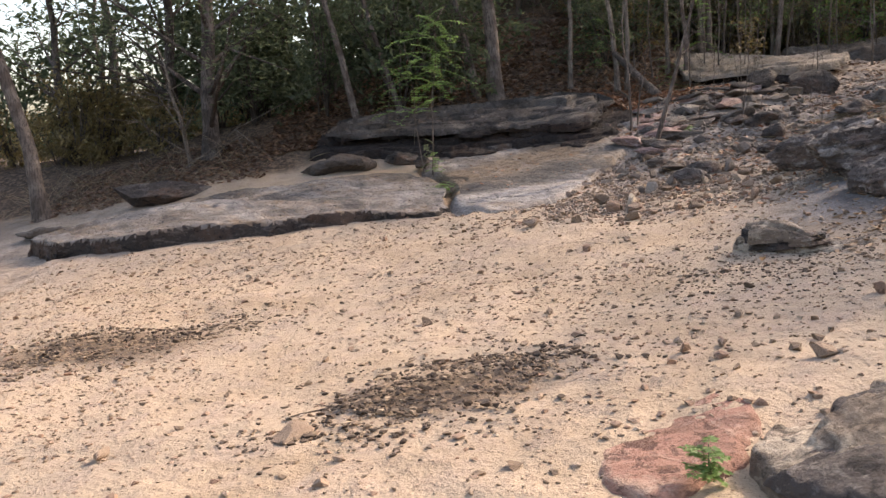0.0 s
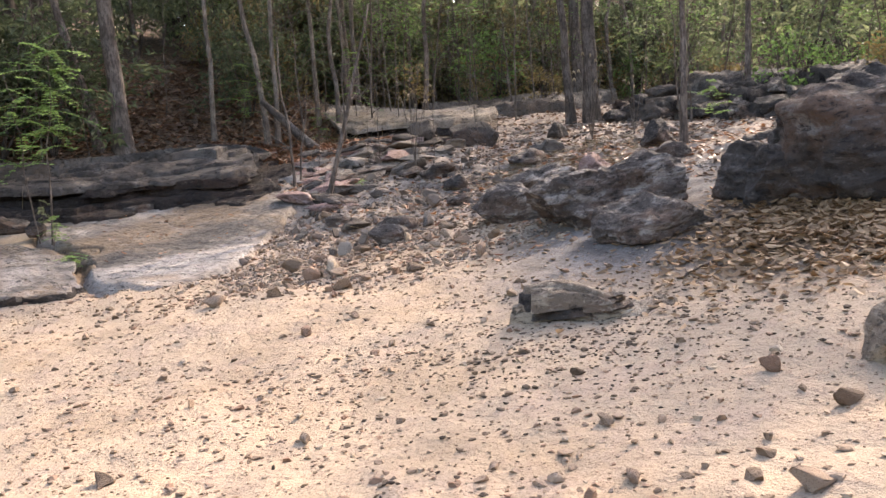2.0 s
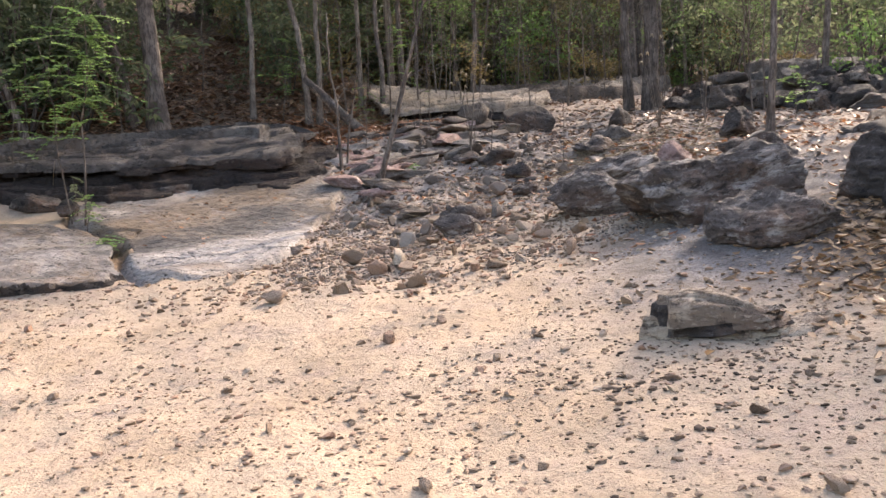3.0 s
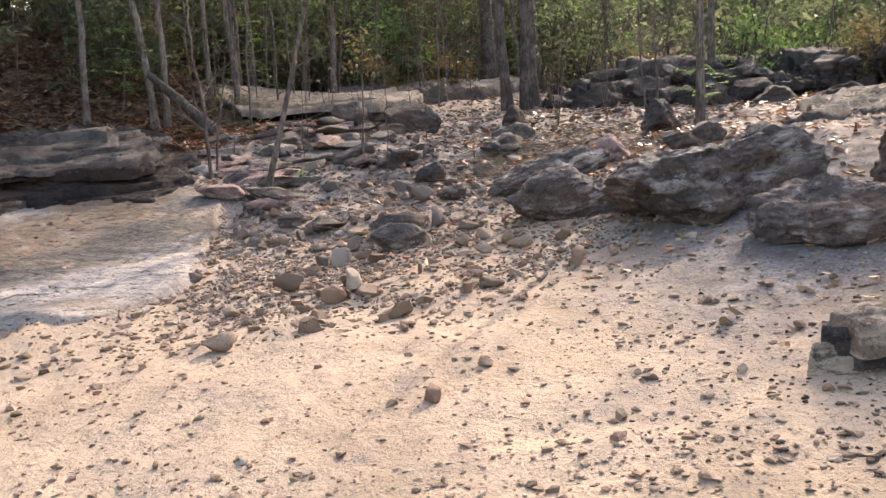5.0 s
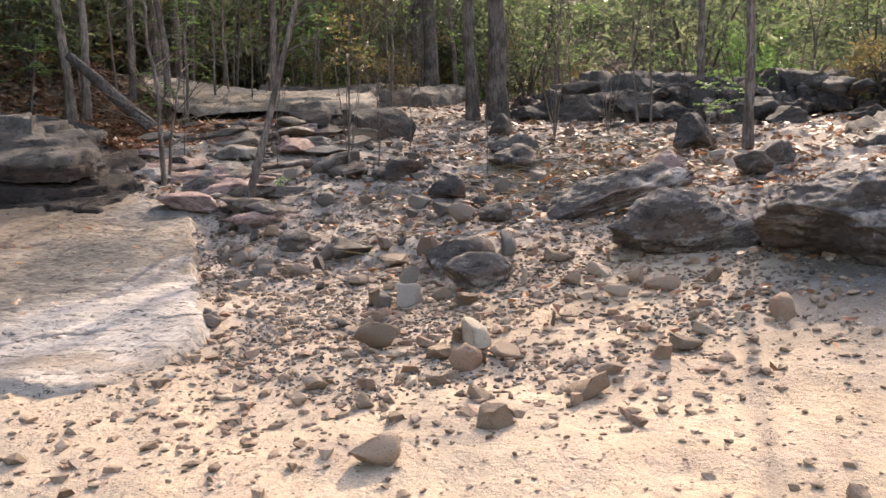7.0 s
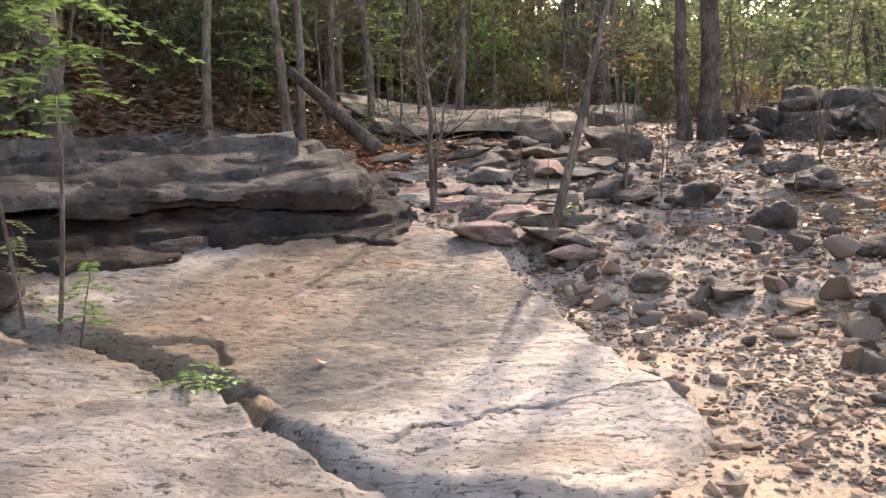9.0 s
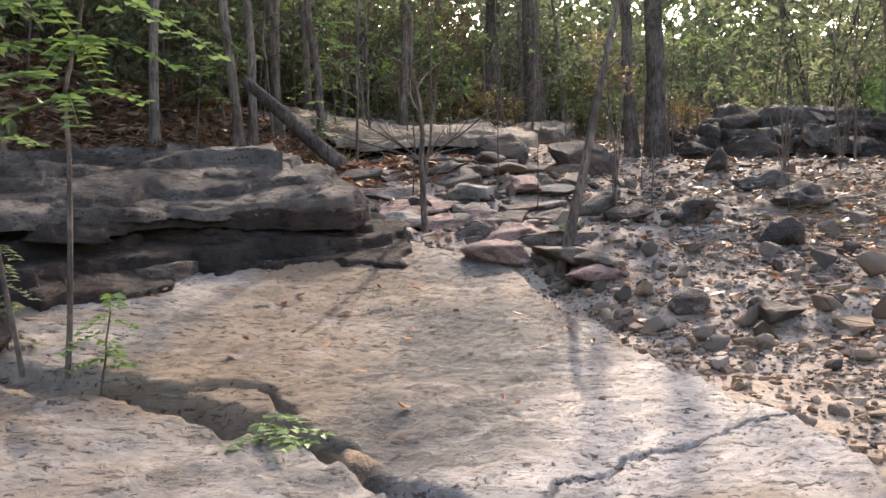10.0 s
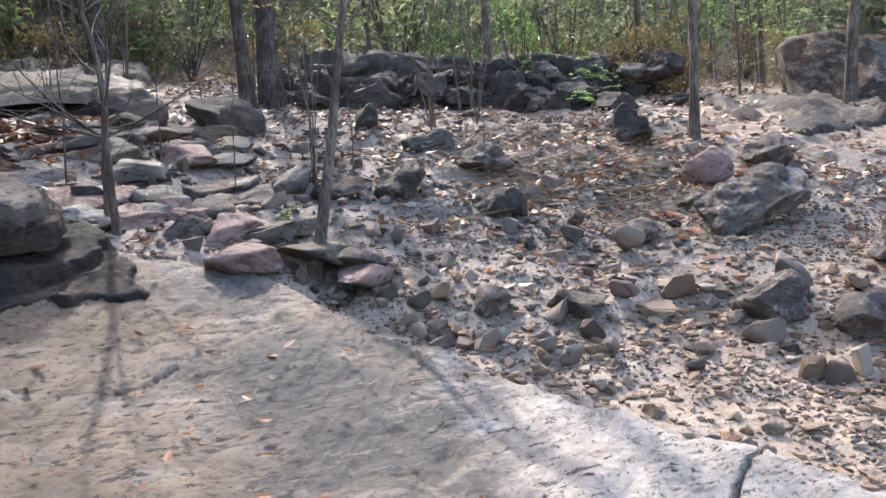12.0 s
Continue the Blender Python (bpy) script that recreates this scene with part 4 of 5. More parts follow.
for cx, cy, rx, ry, n, turn in ((-2.85, 7.15, 0.95, 0.36, 2600, 0.55), (-0.05, 4.95, 0.66, 0.34, 2600, 0.5)):
    a, b = rng.normal(size=(2, n)) * 0.8
    a, b = a + 0.35 * fbm2(a, b, 2.0, 3, 5), b * (1 + 0.5 * fbm2(a, a, 1.5, 2, 6))
    c, s = math.cos(turn), math.sin(turn)
    p = np.column_stack([cx + a * rx * c - b * ry * s, cy + a * rx * s + b * ry * c])
    scatter_rocks("gravel_heap", p, 0.004 + 0.009 * rng.rand(n) + 0.022 * rng.rand(n) ** 6, GRIT, "low heap of dark burnt gravel on sand", 8, squash=(0.25, 0.7),
                  surface=lambda x, y, cx=cx, cy=cy: ground(x, y) + 0.05 * np.exp(-((x - cx) ** 2 + (y - cy) ** 2) / 0.25))
p = np.column_stack([rng.normal(2.45, 0.75, 1500), rng.normal(6.75, 0.7, 1500)])
scatter_rocks("gravel", p, 0.006 + 0.008 * rng.rand(1500) + 0.016 * rng.rand(1500) ** 7, GRIT, "dark gravel round the layered rock", 9)

p = np.column_stack([rng.uniform(1.3, 6.5, 26000), rng.uniform(9.8, 16.0, 26000)])
p = p[(inside(p[:, 0], p[:, 1], MAIN_SLAB) < -0.02) & (p[:, 1] + 0.5 * p[:, 0] > 11.3) & (fbm2(p[:, 0], p[:, 1], 1.5, 3, 91) > -0.25)]
scatter_rocks("gravel", p, 0.004 + 0.012 * rng.rand(len(p)) + 0.012 * rng.rand(len(p)) ** 4, GREY_PEBBLE, "fine grey-brown gravel of the dry wash", 16, squash=(0.4, 0.9))

# fallen leaves
fallen_leaves("leaf_litter", 21000, lambda r, n: np.column_stack([r.uniform(-3.5, 5.2, n), 17.2 + 8.5 * r.rand(n) ** 1.2]), LITTER, "brown fallen leaves covering the bank", 31, (0.08, 0.16))
fallen_leaves("leaf_litter", 6500, lambda r, n: np.column_stack([r.normal(4.3, 0.75, n), r.normal(18.0, 0.5, n)]), LITTER_RED, "sunlit russet leaves heaped beside the log", 32)
fallen_leaves("leaf_litter", 9500, lambda r, n: np.column_stack([r.normal(5.6, 0.85, n), r.normal(7.0, 0.6, n)]), LITTER_PALE, "large tan leaves drifted below the boulder", 33, (0.05, 0.115))
fallen_leaves("leaf_litter", 2600, lambda r, n: np.column_stack([r.uniform(-7.5, -3.2, n), r.uniform(15.9, 18.5, n)]), LITTER, "brown leaves behind the dark block", 34)
fallen_leaves("leaf_litter", 5000, lambda r, n: np.column_stack([r.uniform(6.0, 15, n), r.uniform(9.5, 20, n)]), LITTER, "scattered brown leaves on the rocky slope", 35)
fallen_leaves("leaf_litter", 700, lambda r, n: np.column_stack([r.normal(6.5, 1.1, n), r.normal(12.4, 0.9, n)]), LITTER_RED, "dry russet leaves between rocks", 36)

fallen_leaves("leaf_litter", 420, lambda r, n: np.column_stack([r.uniform(2.6, 7.0, n), r.uniform(9.0, 16.0, n)]), LITTER_RED, "single dry leaves strewn over the stones", 37, (0.05, 0.11))
fallen_leaves("leaf_litter", 60, lambda r, n: np.column_stack([r.uniform(0.3, 2.2, n), r.uniform(13.0, 15.8, n)]), LITTER_RED, "a few dry leaves on the pale slab", 38, (0.04, 0.08), lambda x, y: land(x, y) + 0.055)


def dry_grass(name, n, cx, cy, sx, sy, label, seed, lie=0.25, size=(0.15, 0.5)):
    r = np.random.RandomState(seed)
    pieces = []
    for _ in range(n):
        x, y = r.normal(cx, sx), r.normal(cy, sy)
        a, length = r.uniform(0, 2 * np.pi), r.uniform(*size)
        way = np.array([math.cos(a), math.sin(a), r.uniform(0, 2 * lie)])
        s = np.linspace(0, 1, 4)[:, None]
        pts = np.array([x, y, float(land(x, y)) + 0.02]) + s * way * length + s ** 2 * np.array([0, 0, -0.5 * lie * length])
        pieces.append(tube(pts, np.array([0.004, 0.0035, 0.003, 0.001]), 3))
    v, f = join(pieces)
    return tagged(mesh_object(name, v, f, STRAW), label, "dry grass", kind="stuff")


dry_grass("dry_grass", 520, 6.5, 13.3, 0.8, 0.6, "flattened straw-coloured dry grass", 41)
dry_grass("dry_grass", 160, 5.6, 12.9, 0.9, 0.7, "loose dry stalks among stones", 42, 0.15, (0.2, 0.7))
dry_grass("dry_grass", 140, 4.6, 18.6, 0.5, 0.4, "tuft of dry grass by the shelf", 43, 0.7, (0.2, 0.5))
dry_grass("dry_grass", 240, -6.3, 17.0, 1.3, 0.6, "dry stalks behind the dark block", 44, 0.6, (0.3, 0.9))


def branch_on_ground(x, y, length, turn, radius, label, seed, bark):
    """A dead branch lying on the ground, with a few side twigs."""
    r = np.random.RandomState(seed)
    t = np.linspace(0, 1, 9)
    px = x + length * t * math.cos(turn) + np.cumsum(r.normal(size=9)) * 0.02 * length
    py = y + length * t * math.sin(turn) + np.cumsum(r.normal(size=9)) * 0.02 * length
    path = np.column_stack([px, py, ground(px, py) + radius * 0.6 + 0.03 * length * t * r.rand()])
    pieces, _ = limbs(r, path, np.full(9, radius), 4, 0.35 * length, 0.3, 4, (0.05, 0.3), 1)
    ob = empty("fallen_branch", x, y, float(land(x, y)), label, "branch", "fallen branches")
    off = np.array(ob.location)
    mesh_object("stick", tube(path, np.linspace(radius, radius * 0.3, 9), 6)[0] - off, tube(path, np.linspace(radius, radius * 0.3, 9), 6)[1], bark, ob)
    for own in pieces:
        v, f = join(own)
        mesh_object("twig", v - off, f, bark, ob)


branch_on_ground(6.9, 13.5, 1.1, 2.6, 0.012, "thin pale dead branch on the ash", 61, BARK_PALE)
branch_on_ground(7.3, 14.2, 0.9, 0.4, 0.010, "thin dead branch in dry grass", 62, BARK_PALE)
branch_on_ground(5.6, 13.1, 0.8, 1.2, 0.010, "thin dead branch among stones", 63, BARK)
branch_on_ground(4.0, 17.05, 1.1, -0.15, 0.045, "thick dead branch across the stream steps", 64, BARK_DARK)
branch_on_ground(4.4, 7.6, 0.6, 0.3, 0.010, "pale twig on grey ash", 65, BARK_PALE)
branch_on_ground(3.6, 7.2, 0.5, 0.1, 0.012, "short curved stick on the sand", 66, BARK)
branch_on_ground(-5.6, 16.6, 0.9, 0.8, 0.012, "pale dead branch behind the block", 67, BARK_PALE)
branch_on_ground(-0.9, 4.75, 0.5, 0.6, 0.006, "thin twig on the sand", 68, BARK)


def seed_plant(x, y, height, stalks, label, seed):
    """Dry stalks, each ending in a nodding pale seed head."""
    r = np.random.RandomState(seed)
    root = empty("dry_plant", x, y, float(land(x, y)), label, "plant")
    for _ in range(stalks):
        h, a = height * r.uniform(0.55, 1.0), r.uniform(0, 2 * np.pi)
        lean = r.uniform(0.05, 0.28) * h
        path = stem_path(r, h, (math.cos(a) * lean, math.sin(a) * lean), 0.05, 9)
        stalk = mesh_object("stalk", *tube(path, np.linspace(0.006, 0.003, 9), 5), BARK_PALE, root)
        s = np.linspace(0, 1, 7)
        hook = path[-1] + np.column_stack([0.06 * s * math.cos(a), 0.06 * s * math.sin(a), 0.05 * np.sin(s * 3.0)])
        mesh_object("seed_head", *tube(hook, np.array([0.004, 0.010, 0.014, 0.015, 0.013, 0.010, 0.004]), 6), STRAW, stalk)
    return root


seed_plant(8.0, 14.75, 1.5, 9, "dry stalks with pale nodding seed heads", 71)
seed_plant(8.5, 14.3, 1.2, 5, "short dry stalks with seed heads", 72)
seed_plant(5.05, 15.2, 1.3, 4, "dry stalks with seed heads among stones", 73)
seed_plant(6.2, 18.1, 0.9, 5, "dry seed stalks on the rock shelf", 74)

# trees of the north bank
tree(1.12, 18.95, 9.0, 0.16, "stout grey-brown tree on the leafy bank", (-0.3, 0.1), BARK, LEAF_MID, seed=61, reach=2.2, count=14)
tree(0.75, 18.95, 8.0, 0.09, "slim leaning trunk beside a stout tree", (-1.1, 0.2), BARK, LEAF_MID, seed=62)
tree(2.65, 18.75, 7.0, 0.05, "slender pale tree on the leafy bank", (0.1, 0.3), BARK_PALE, LEAF_DARK, seed=63, per_tip=40)
tree(3.62, 18.72, 7.5, 0.055, "slender pale tree by the russet leaves", (-0.1, 0.2), BARK_PALE, LEAF_MID, seed=64, per_tip=40)
tree(3.82, 18.78, 7.5, 0.05, "thin pale twin stem by the russet leaves", (0.15, 0.1), BARK_PALE, LEAF_MID, seed=65, per_tip=40)
tree(5.15, 19.2, 7.0, 0.05, "thin tree at the rock shelf", (0.1, 0.2), BARK, LEAF_MID, seed=66, per_tip=40)
tree(-1.6, 17.75, 7.0, 0.075, "thin grey tree leaning over the slab", (-1.3, 0.2), BARK, LEAF_MID, seed=67)
tree(-0.8, 18.6, 7.0, 0.06, "thin leaning tree in the thicket", (-2.0, 0.2), BARK, LEAF_MID, seed=68)
tree(-4.6, 17.9, 8.0, 0.16, "dark leafy tree at the edge of the clearing", (0.1, 0.0), BARK_DARK, LEAF_DARK, seed=69, reach=2.6, count=30, per_tip=75, spread=0.5, start=0.12)
tree(-7.25, 16.05, 9.0, 0.135, "tall bare grey trunk at the clearing's edge", (-0.7, 0.2), BARK, LEAF_DARK, seed=70, start=0.6)
tree(-4.85, 17.35, 2.6, 0.05, "bare pale branching shrub without leaves", (-0.4, 0), BARK_PALE, None, seed=71, reach=1.5, count=12, start=0.12, per_tip=0, name="bare_shrub", category="shrub", wander=0.25, twigs=5)
tree(-6.0, 20.2, 7.5, 0.13, "dark leafy tree beyond the clearing", (0.2, 0.1), BARK_DARK, LEAF_DARK, seed=85, reach=2.3, count=24, per_tip=60, spread=0.5, start=0.15)
tree(-8.6, 20.6, 7.0, 0.11, "dark leafy tree against the pale sky", (-0.2, 0.1), BARK_DARK, LEAF_DARK, seed=86, reach=2.2, count=20, per_tip=45, spread=0.5, start=0.2)
# trees of the east slope
# some crowns, out of view, are filled out to shade sand and slab
tree(9.6, 17.1, 9.0, 0.15, "stout dark tree with twin stems", (0.2, 0.3), BARK_DARK, LEAF_MID, seed=72, spread=0.5, size=0.13, reach=2.4, count=16, per_tip=44, start=0.62)
tree(9.25, 17.3, 8.5, 0.09, "darker side stem of a twin tree", (-0.5, 0.3), BARK_DARK, LEAF_MID, seed=73, spread=0.45, size=0.11, count=7, per_tip=14, start=0.6)
# this sapling's leaves are added, unseen, to shade the open sand
tree(7.6, 12.0, 6.5, 0.05, "slender sapling with an added shade-casting crown", (0.1, -0.1), BARK, LEAF_MID, seed=74, count=9, per_tip=20, start=0.68, reach=1.5)
tree(11.0, 14.4, 7.0, 0.06, "thin tree by the low rock wall", (0.1, 0.1), BARK, LEAF_MID, seed=75, spread=0.5, size=0.13, count=12, per_tip=40, start=0.62)
tree(13.6, 12.2, 7.0, 0.075, "thin brown tree above the rock wall", (0, 0.1), BARK, LEAF_MID, seed=76, spread=0.5, size=0.13, count=13, per_tip=50, start=0.7, reach=1.3)
tree(13.2, 11.4, 7.5, 0.07, "thin sunlit tree above the rock wall", (0.2, 0), BARK_PALE, LEAF_MID, seed=77, spread=0.45, size=0.13, count=12, per_tip=45, start=0.72, reach=1.2)
tree(11.6, 20.6, 9.0, 0.15, "dark trunk on the higher rock shelf", (0.1, 0.2), BARK_DARK, LEAF_MID, seed=78, spread=0.45, size=0.11, count=8, per_tip=20, start=0.5)
# added tree: its crown, out of view, shades the ground before the boulder
tree(9.9, 9.9, 5.2, 0.08, "added young tree shading the sand by the boulder", (0.1, 0.1), BARK, LEAF_MID, seed=84, reach=1.3, count=14, per_tip=60, spread=0.5, size=0.13, start=0.6)
# three slim trees added so their crowns throw dapple on slab and ledge
tree(7.3, 19.9, 6.6, 0.06, "slim tree added to dapple the slab", (0.1, -0.2), BARK, LEAF_MID, seed=87, reach=1.9, count=13, per_tip=42, spread=0.42, size=0.11, start=0.55)
tree(6.0, 20.4, 6.8, 0.06, "slim tree added to dapple the ledge", (-0.3, -0.1), BARK, LEAF_MID, seed=88, reach=1.8, count=12, per_tip=38, spread=0.42, size=0.11, start=0.55)
tree(4.9, 19.7, 6.2, 0.05, "slim tree added to shade the ledge", (-0.2, -0.3), BARK_PALE, LEAF_MID, seed=89, reach=1.8, count=12, per_tip=40, spread=0.42, size=0.11, start=0.5)
# saplings in the stream bed
tree(3.4, 14.72, 2.9, 0.042, "leaning bare sapling growing among stones", (0.75, -0.35), BARK, None, seed=79, reach=0.7, count=8, start=0.5, per_tip=0, name="sapling", category="sapling", wander=0.05)
tree(3.31, 15.92, 2.4, 0.028, "thin bare twiggy sapling", (-0.1, 0.1), BARK, None, seed=80, reach=0.9, count=12, start=0.3, per_tip=0, name="sapling", category="sapling")
tree(3.42, 16.05, 1.6, 0.02, "short bare sapling among stones", (0.15, 0.1), BARK, None, seed=81, reach=0.5, count=7, start=0.3, per_tip=0, name="sapling", category="sapling")
tree(5.0, 15.15, 1.8, 0.014, "dry stalk with seed heads", (0.1, 0.1), BARK_PALE, LEAF_DRY, seed=82, reach=0.3, count=6, start=0.6, per_tip=10, spread=0.06, size=0.06, name="dry_plant", category="plant")



# young green plants
def sprout(x, y, height, leaves, label, seed, spray=0.3, leaf=0.07, lean=(0.0, 0.0), count=7, first=0.35, radius=0.006, name="seedling", pairs=6, base=None):
    """A stem with feathered leaves: pairs of leaflets along each stalk."""
    r = np.random.RandomState(seed)
    root = empty(name, x, y, float(land(x, y)) + 0.02 if base is None else base, label, "plant")
    path = stem_path(r, height, lean, 0.22, 12)
    radii = np.linspace(radius, radius * 0.3, 12)
    mesh_object("stem", *tube(path, radii, 6), BARK, root)
    for k in range(count):
        at = path[int((first + (1 - first) * k / max(count - 1, 1)) * 11)]
        a = k * 2.4 + r.uniform(-0.5, 0.5)
        way = np.array([math.cos(a), math.sin(a), r.uniform(-0.35, 0.6)])
        s = np.linspace(0, 1, pairs + 1)[:, None]
        stalk = at + s * way * spray * r.uniform(0.4, 1.15) + s ** 2 * np.array([0, 0, -0.25 * spray])
        side = np.cross(way, [0, 0, 1])
        centres = np.concatenate([stalk[1:] + side * leaf * 0.45, stalk[1:] - side * leaf * 0.45, stalk[-1:] + way * leaf * 0.4])
        along = np.concatenate([np.tile(side + 0.4 * way, (pairs, 1)), np.tile(0.4 * way - side, (pairs, 1)), way[None]])
        n = len(centres)
        normals = unit_rows(r, n) * 0.3 + [0, 0, 1]
        normals /= np.linalg.norm(normals, axis=1, keepdims=True)
        length = leaf * r.uniform(0.8, 1.25, n)
        v, f = leaf_cards(centres, normals, along, length, length * 0.72, 0.10)
        twig = tube(stalk, np.linspace(radius * 0.4, radius * 0.15, pairs + 1), 4)
        # every leaflet grows from the stalk
        foot = {4 * i: len(v) + 4 * (1 + min(i % pairs if i < 2 * pairs else pairs - 1, pairs - 1)) for i in range(n)}
        f = [[foot.get(int(q), int(q)) for q in face] for face in f]
        mesh_object("frond", *join([(v, f), (twig[0], [[q for q in face] for face in twig[1]])]), leaves, root, smooth_faces=False)
    return root


sprout(-0.21, 14.88, 2.7, LEAF_BRIGHT, "slim young tree with fresh green leaf sprays", 201, 0.62, 0.075, (0.15, 0.0), 34, 0.5, 0.014, "young_tree", 8)
sprout(-0.35, 15.0, 2.2, LEAF_BRIGHT, "thin green-leaved stem beside the crack", 202, 0.5, 0.07, (-0.2, 0.15), 16, 0.5, 0.012, "young_tree", 7)
sprout(-0.2, 14.62, 0.42, LEAF_BRIGHT, "small green seedling in the crack", 203, 0.2, 0.055, (0.03, 0), 8, 0.3)
sprout(-0.05, 13.72, 0.14, LEAF_BRIGHT, "low green fern in the rock crack", 204, 0.2, 0.05, (0, 0), 9, 0.2)
sprout(-0.28, 15.3, 0.5, LEAF_MID, "leafy weed at the crack's end", 206, 0.18, 0.05, (0, 0), 9, 0.2)
sprout(0.97, 3.3, 0.14, LEAF_BRIGHT, "tuft of green weed beside the red plate", 207, 0.1, 0.035, (0, 0), 12, 0.1)
sprout(4.1, 15.1, 0.12, LEAF_BRIGHT, "small green weed among stones", 208, 0.1, 0.035, (0, 0), 8, 0.1)
sprout(4.55, 18.5, 0.7, LEAF_BRIGHT, "light green seedling in the russet leaves", 209, 0.35, 0.06, (0, 0), 10, 0.3)
sprout(3.2, 18.9, 1.3, LEAF_BRIGHT, "young tree with tiered green leaves", 210, 0.6, 0.08, (0.1, 0), 12, 0.4, 0.012, "young_tree")
sprout(5.6, 19.4, 1.6, LEAF_BRIGHT, "young tree with light green sprays", 211, 0.7, 0.09, (0, 0.1), 12, 0.4, 0.012, "young_tree")
sprout(9.0, 13.0, 0.7, LEAF_BRIGHT, "light green seedling below the rock wall", 212, 0.35, 0.07, (0, 0), 9, 0.3)
sprout(12.6, 9.9, 1.6, LEAF_BRIGHT, "fresh green young tree on the slope", 213, 0.8, 0.10, (0, 0), 14, 0.3, 0.015, "young_tree")
sprout(-1.0, 16.6, 1.5, LEAF_BRIGHT, "young tree with fresh leaves on the ledge", 214, 0.5, 0.08, (0, 0.1), 12, 0.4, 0.012, "young_tree")

# fallen log
log_path = np.array([[4.3, 17.82, float(land(4.3, 17.82)) + 0.02], [4.0, 18.05, float(land(4.0, 18.05)) + 0.33], [3.75, 18.28, float(land(3.75, 18.28)) + 0.62], [3.5, 18.5, float(land(3.5, 18.5)) + 0.88]])
v, f = tube(log_path, np.array([0.085, 0.078, 0.07, 0.05]), 10)
tagged(mesh_object("fallen_log", v, f, BARK_DARK), "dark dead log leaning on the bank", "log")

# thickets
def shrub(x, y, height, width, leaves, label, seed, bark=None, tips=90, per_tip=18, size=0.15, name="shrub"):
    r = np.random.RandomState(seed)
    root = empty(name, x, y, float(land(x, y)) - 0.05, label, "shrub", "thicket")
    ends = []
    for _ in range(6):
        a, lean = r.uniform(0, 2 * np.pi), r.uniform(0.1, 0.6) * width
        path = stem_path(r, height * r.uniform(0.6, 1.0), (math.cos(a) * lean, math.sin(a) * lean), 0.12, 9)
        radii = np.linspace(0.022, 0.006, 9)
        more, e = limbs(r, path, radii, max(2, tips // 21), width * 0.55, 0.15, 4, (0.0, 0.7), 2)
        mesh_object("stem", *join([tube(path, radii, 5)] + [piece for own in more for piece in own]), bark or BARK_DARK, root)
        ends.append(e)
    v, f = leaf_cloud(r, np.concatenate(ends), per_tip, 0.17, size, flat=0.45)
    mesh_object("foliage", v, f, leaves, root, smooth_faces=False)
    return root


def plant_many(source, places, seed):
    r = random.Random(seed)
    for x, y, s in places:
        if 1.2 < x < 3.4 and 18.5 < y < 25.5:
            continue  # the open leafy slope
        m = pose(x, y, float(land(x, y)) - 0.08, 0, 0, r.uniform(0, 360)) @ Matrix.Diagonal((s * r.uniform(0.85, 1.2), s * r.uniform(0.85, 1.2), s * r.uniform(0.85, 1.15), 1))
        copy_thing(source, m)


def spots(seed, n, x0, x1, y0, y1, s0=0.8, s1=1.3):
    r = random.Random(seed)
    return [(r.uniform(x0, x1), r.uniform(y0, y1), r.uniform(s0, s1)) for _ in range(n)]


dark_shrub = shrub(-2.4, 19.0, 3.2, 1.5, LEAF_DARK, "dense dark green shrub in the shade", 91)
green_shrub = shrub(7.6, 24.0, 3.4, 1.6, LEAF_MID, "dense green shrub of the forest edge", 92)
dry_shrub = shrub(-7.4, 20.5, 2.6, 1.5, LEAF_DRY, "dry yellowing shrub at the clearing", 93, tips=60, per_tip=22)
bright_shrub = shrub(10.2, 22.0, 2.4, 1.2, LEAF_BRIGHT, "fresh green young shrub", 94, tips=40, per_tip=14)
plant_many(dark_shrub, spots(1, 11, -5.5, 0.6, 18.8, 22.5), 1)
plant_many(dark_shrub, [(2.9, 20.2, 0.9), (0.4, 20.3, 1.1), (3.6, 19.9, 0.7), (4.4, 20.6, 0.9)], 2)
olive_shrub = shrub(5.4, 23.4, 3.0, 1.5, LEAF_OLIVE, "olive brown half-dry shrub", 98, tips=70, per_tip=20)
plant_many(olive_shrub, spots(30, 24, 0.5, 16.0, 20.8, 28.0, 0.7, 1.3), 30)
plant_many(dark_shrub, spots(31, 12, 3.5, 15.0, 22.5, 28.0, 0.8, 1.3), 31)
plant_many(dark_shrub, [(-6.5, 22.5, 1.6), (-8.8, 23.5, 1.7), (-11.0, 23.0, 1.3), (-4.6, 23.0, 1.9)], 32)
plant_many(green_shrub, spots(2, 20, 3.5, 15.0, 22.5, 30.0, 0.9, 1.5), 3)
plant_many(dry_shrub, spots(3, 22, -14.0, -5.0, 18.5, 26.0, 0.6, 1.0), 4)
plant_many(dark_shrub, spots(4, 5, -16.0, -8.0, 23.0, 30.0, 0.6, 0.9), 5)
plant_many(green_shrub, spots(5, 22, 14.0, 26.0, 8.0, 26.0, 0.7, 1.3), 6)
plant_many(bright_shrub, spots(6, 10, 8.5, 20.0, 14.0, 24.0, 0.5, 0.9), 7)
plant_many(dry_shrub, spots(8, 14, 1.0, 15.0, 20.5, 26.0, 0.5, 1.0), 9)
plant_many(dry_shrub, spots(9, 10, 11.5, 18.0, 9.0, 20.0, 0.4, 0.7), 10)
plant_many(green_shrub, spots(7, 16, -2.0, 8.0, 26.0, 34.0, 1.0, 1.6), 8)

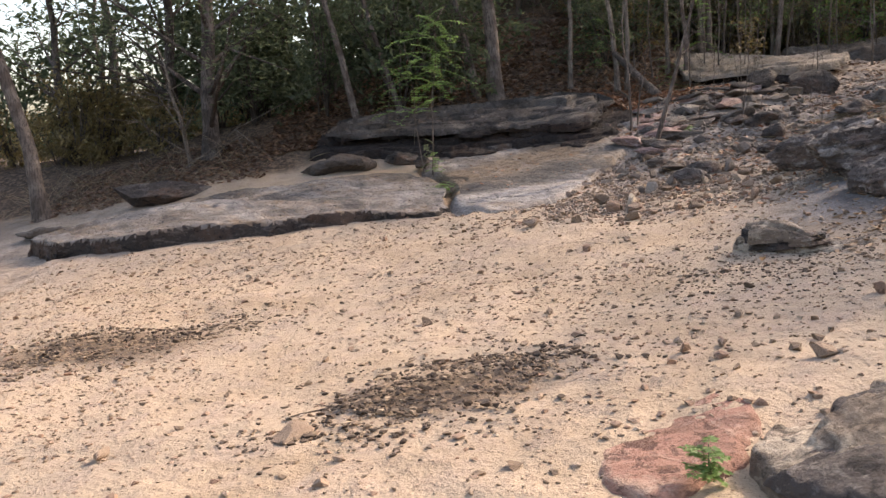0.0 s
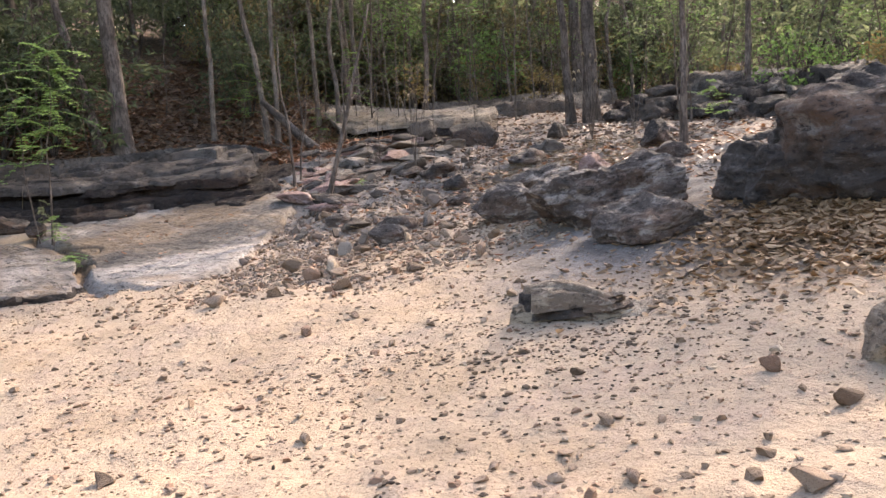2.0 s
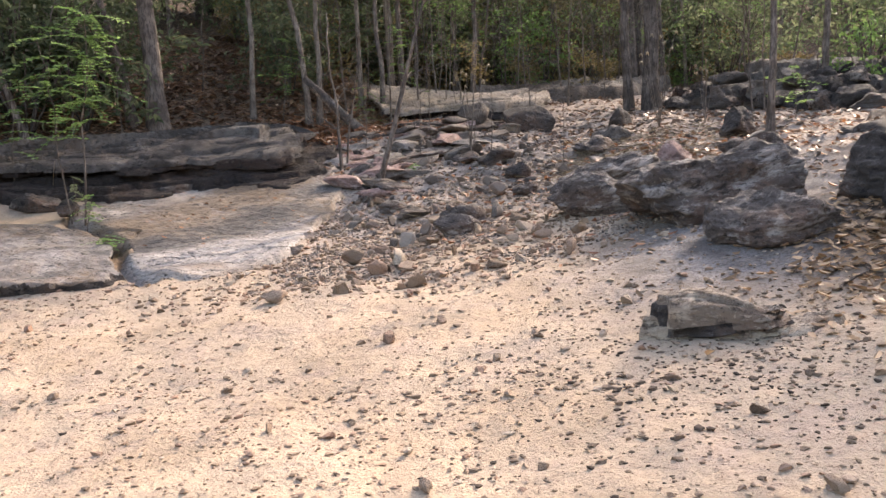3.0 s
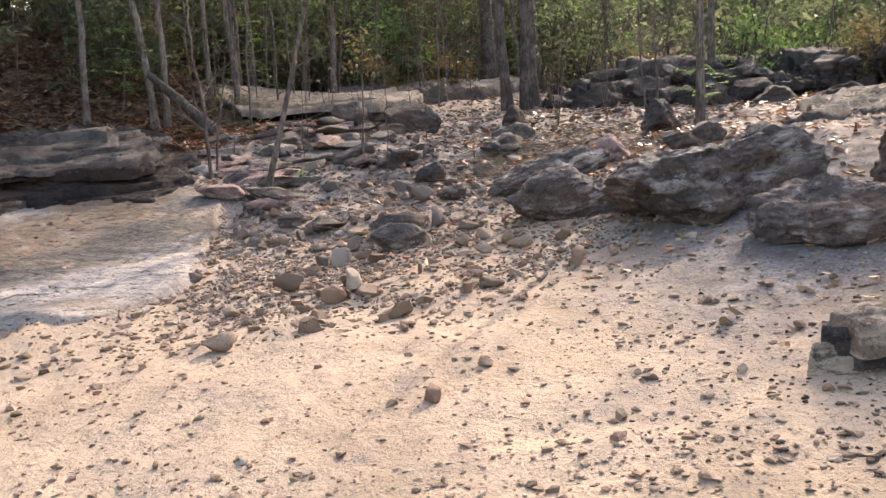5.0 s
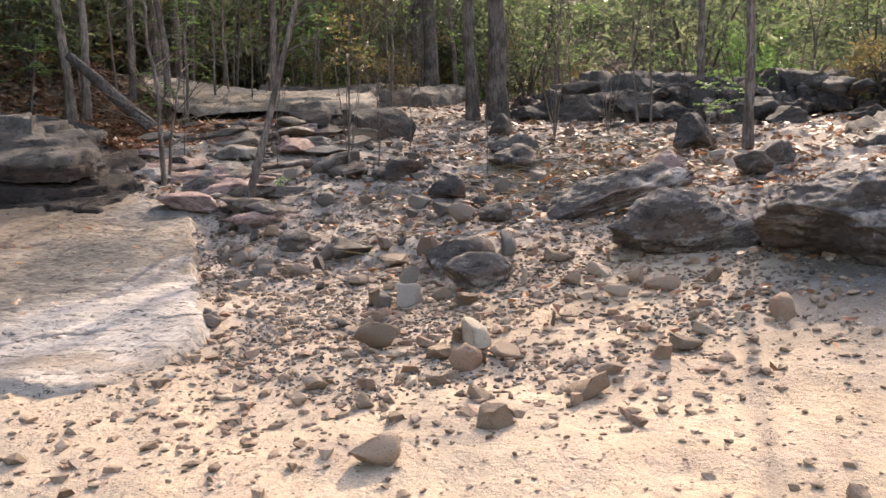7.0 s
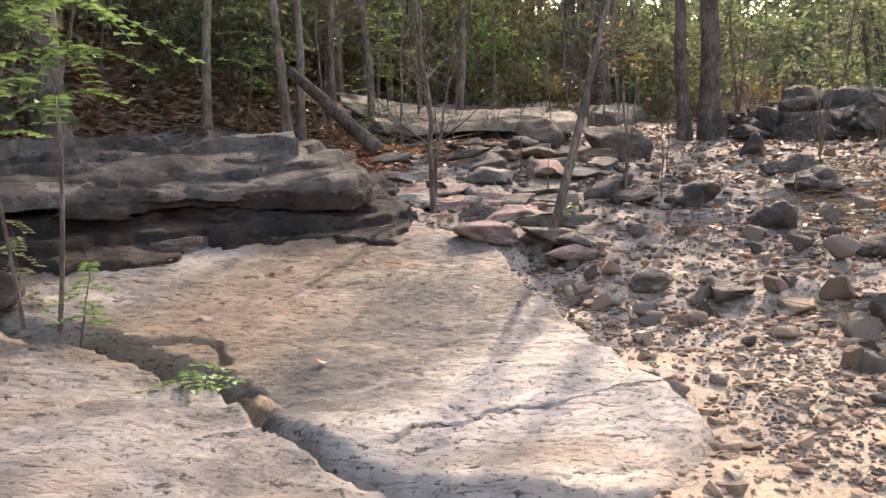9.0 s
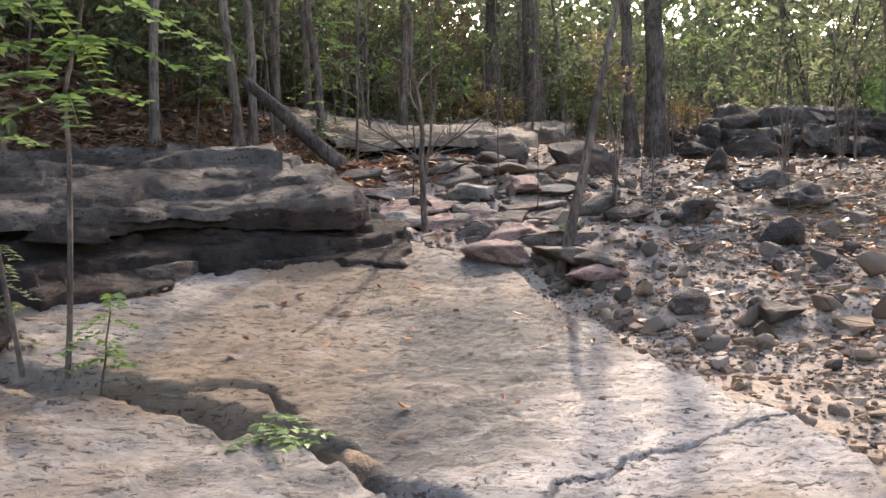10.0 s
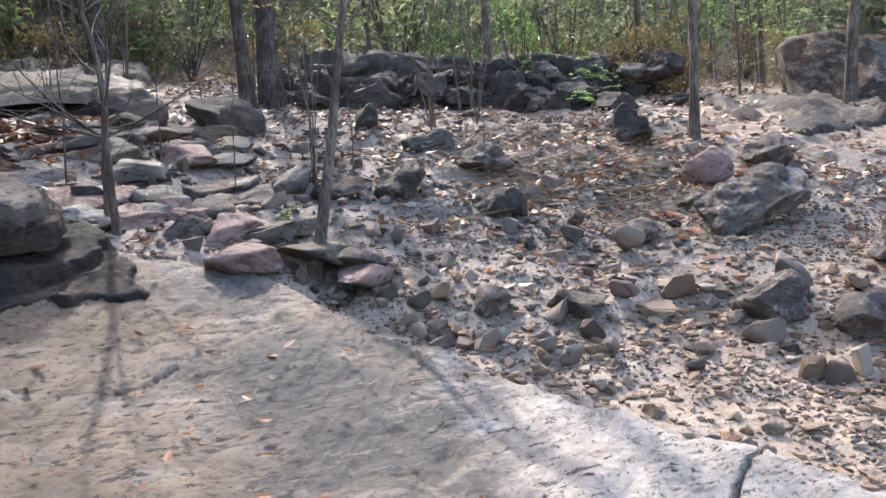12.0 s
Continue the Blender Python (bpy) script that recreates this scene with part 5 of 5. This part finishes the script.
# slender trees of the forest behind
pole = tree(6.0, 23.5, 8.5, 0.055, "slender forest tree with a thin crown", (0.1, 0.1), BARK, LEAF_MID, seed=95, per_tip=16, start=0.4, group="forest trees")
pole_pale = tree(8.2, 22.6, 8.0, 0.05, "slender pale forest tree", (-0.2, 0.1), BARK_PALE, LEAF_MID, seed=96, per_tip=16, start=0.4, group="forest trees")
stout = tree(13.5, 23.0, 10.0, 0.16, "stout forest tree with a spreading crown", (0.2, 0.1), BARK_DARK, LEAF_MID, seed=97, reach=2.6, count=14, per_tip=30, start=0.4, group="forest trees")
plant_many(pole, spots(11, 22, 2.0, 16.0, 20.5, 30.0, 0.8, 1.2), 11)
plant_many(pole_pale, spots(12, 18, 4.0, 18.0, 21.0, 28.0, 0.8, 1.2), 12)
plant_many(stout, spots(13, 7, 8.0, 22.0, 25.0, 34.0, 0.8, 1.2), 13)
plant_many(pole, spots(14, 12, 13.0, 24.0, 7.0, 21.0, 0.6, 0.8), 14)
plant_many(stout, spots(15, 7, -14.0, 0.0, 21.0, 32.0, 0.8, 1.2), 15)
plant_many(pole, spots(16, 10, -4.0, 1.0, 19.5, 26.0, 0.8, 1.1), 16)
plant_many(stout, spots(17, 14, -18.0, 16.0, -22.0, -8.0, 0.8, 1.2), 17)
plant_many(stout, spots(18, 8, -22.0, -12.0, -8.0, 16.0, 0.8, 1.2), 18)

# bare saplings and twiggy stems of the undergrowth
twiggy = tree(2.0, 20.0, 2.6, 0.014, "thin bare twiggy sapling in the undergrowth", (0.2, 0.1), BARK, None, seed=111, reach=0.7, count=11, start=0.2, per_tip=0, name="sapling", category="sapling", group="bare saplings", twigs=3)
twiggy_pale = tree(6.5, 19.8, 3.4, 0.018, "thin pale bare sapling in the undergrowth", (-0.2, 0.1), BARK_PALE, None, seed=112, reach=0.8, count=10, start=0.25, per_tip=0, name="sapling", category="sapling", group="bare saplings", twigs=3)
leafy_thin = tree(7.5, 21.3, 3.6, 0.02, "thin sapling with sparse green leaves", (0.2, 0.1), BARK, LEAF_BRIGHT, seed=113, reach=0.9, count=12, start=0.25, per_tip=6, spread=0.12, size=0.1, name="sapling", category="sapling", group="leafy saplings")
plant_many(twiggy, spots(21, 34, -3.0, 12.0, 18.6, 24.0, 0.6, 1.3), 21)
plant_many(twiggy_pale, spots(22, 22, 3.0, 14.0, 18.2, 24.0, 0.6, 1.2), 22)
plant_many(leafy_thin, spots(23, 26, 3.0, 16.0, 20.0, 26.0, 0.7, 1.3), 23)
plant_many(twiggy, spots(24, 20, 8.8, 17.0, 10.0, 19.0, 0.5, 1.1), 24)
plant_many(leafy_thin, spots(25, 16, 11.5, 18.0, 9.0, 20.0, 0.5, 1.1), 25)
plant_many(twiggy, [(4.4, 15.6, 0.45), (5.2, 14.9, 0.5), (4.9, 16.4, 0.5), (3.9, 16.6, 0.55), (6.3, 15.6, 0.5), (5.8, 13.9, 0.4), (7.0, 16.9, 0.6)], 26)

# far woods
rng = np.random.RandomState(77)
n = 90000
a, r = rng.uniform(0, 2 * np.pi, n), 30 + 26 * rng.rand(n)
x, y = r * np.sin(a), 8 + r * np.cos(a)
top = 7.5 + 2.5 * fbm2(np.cos(a) * 6, np.sin(a) * 6, 1.0, 3, 5)
top = top * (0.25 + 0.75 * smooth(-12, 0, x))
c = np.column_stack([x, y, land(x, y) + top * rng.rand(n) ** 1.2])
length = rng.uniform(0.35, 0.8, n)
v, f = leaf_cards(c, unit_rows(rng, n), unit_rows(rng, n), length, length * 0.55, 0.1)
tagged(mesh_object("far_woods", v, f, LEAF_DARK, smooth_faces=False), "dark green woods closing the distance", "woods", kind="stuff")
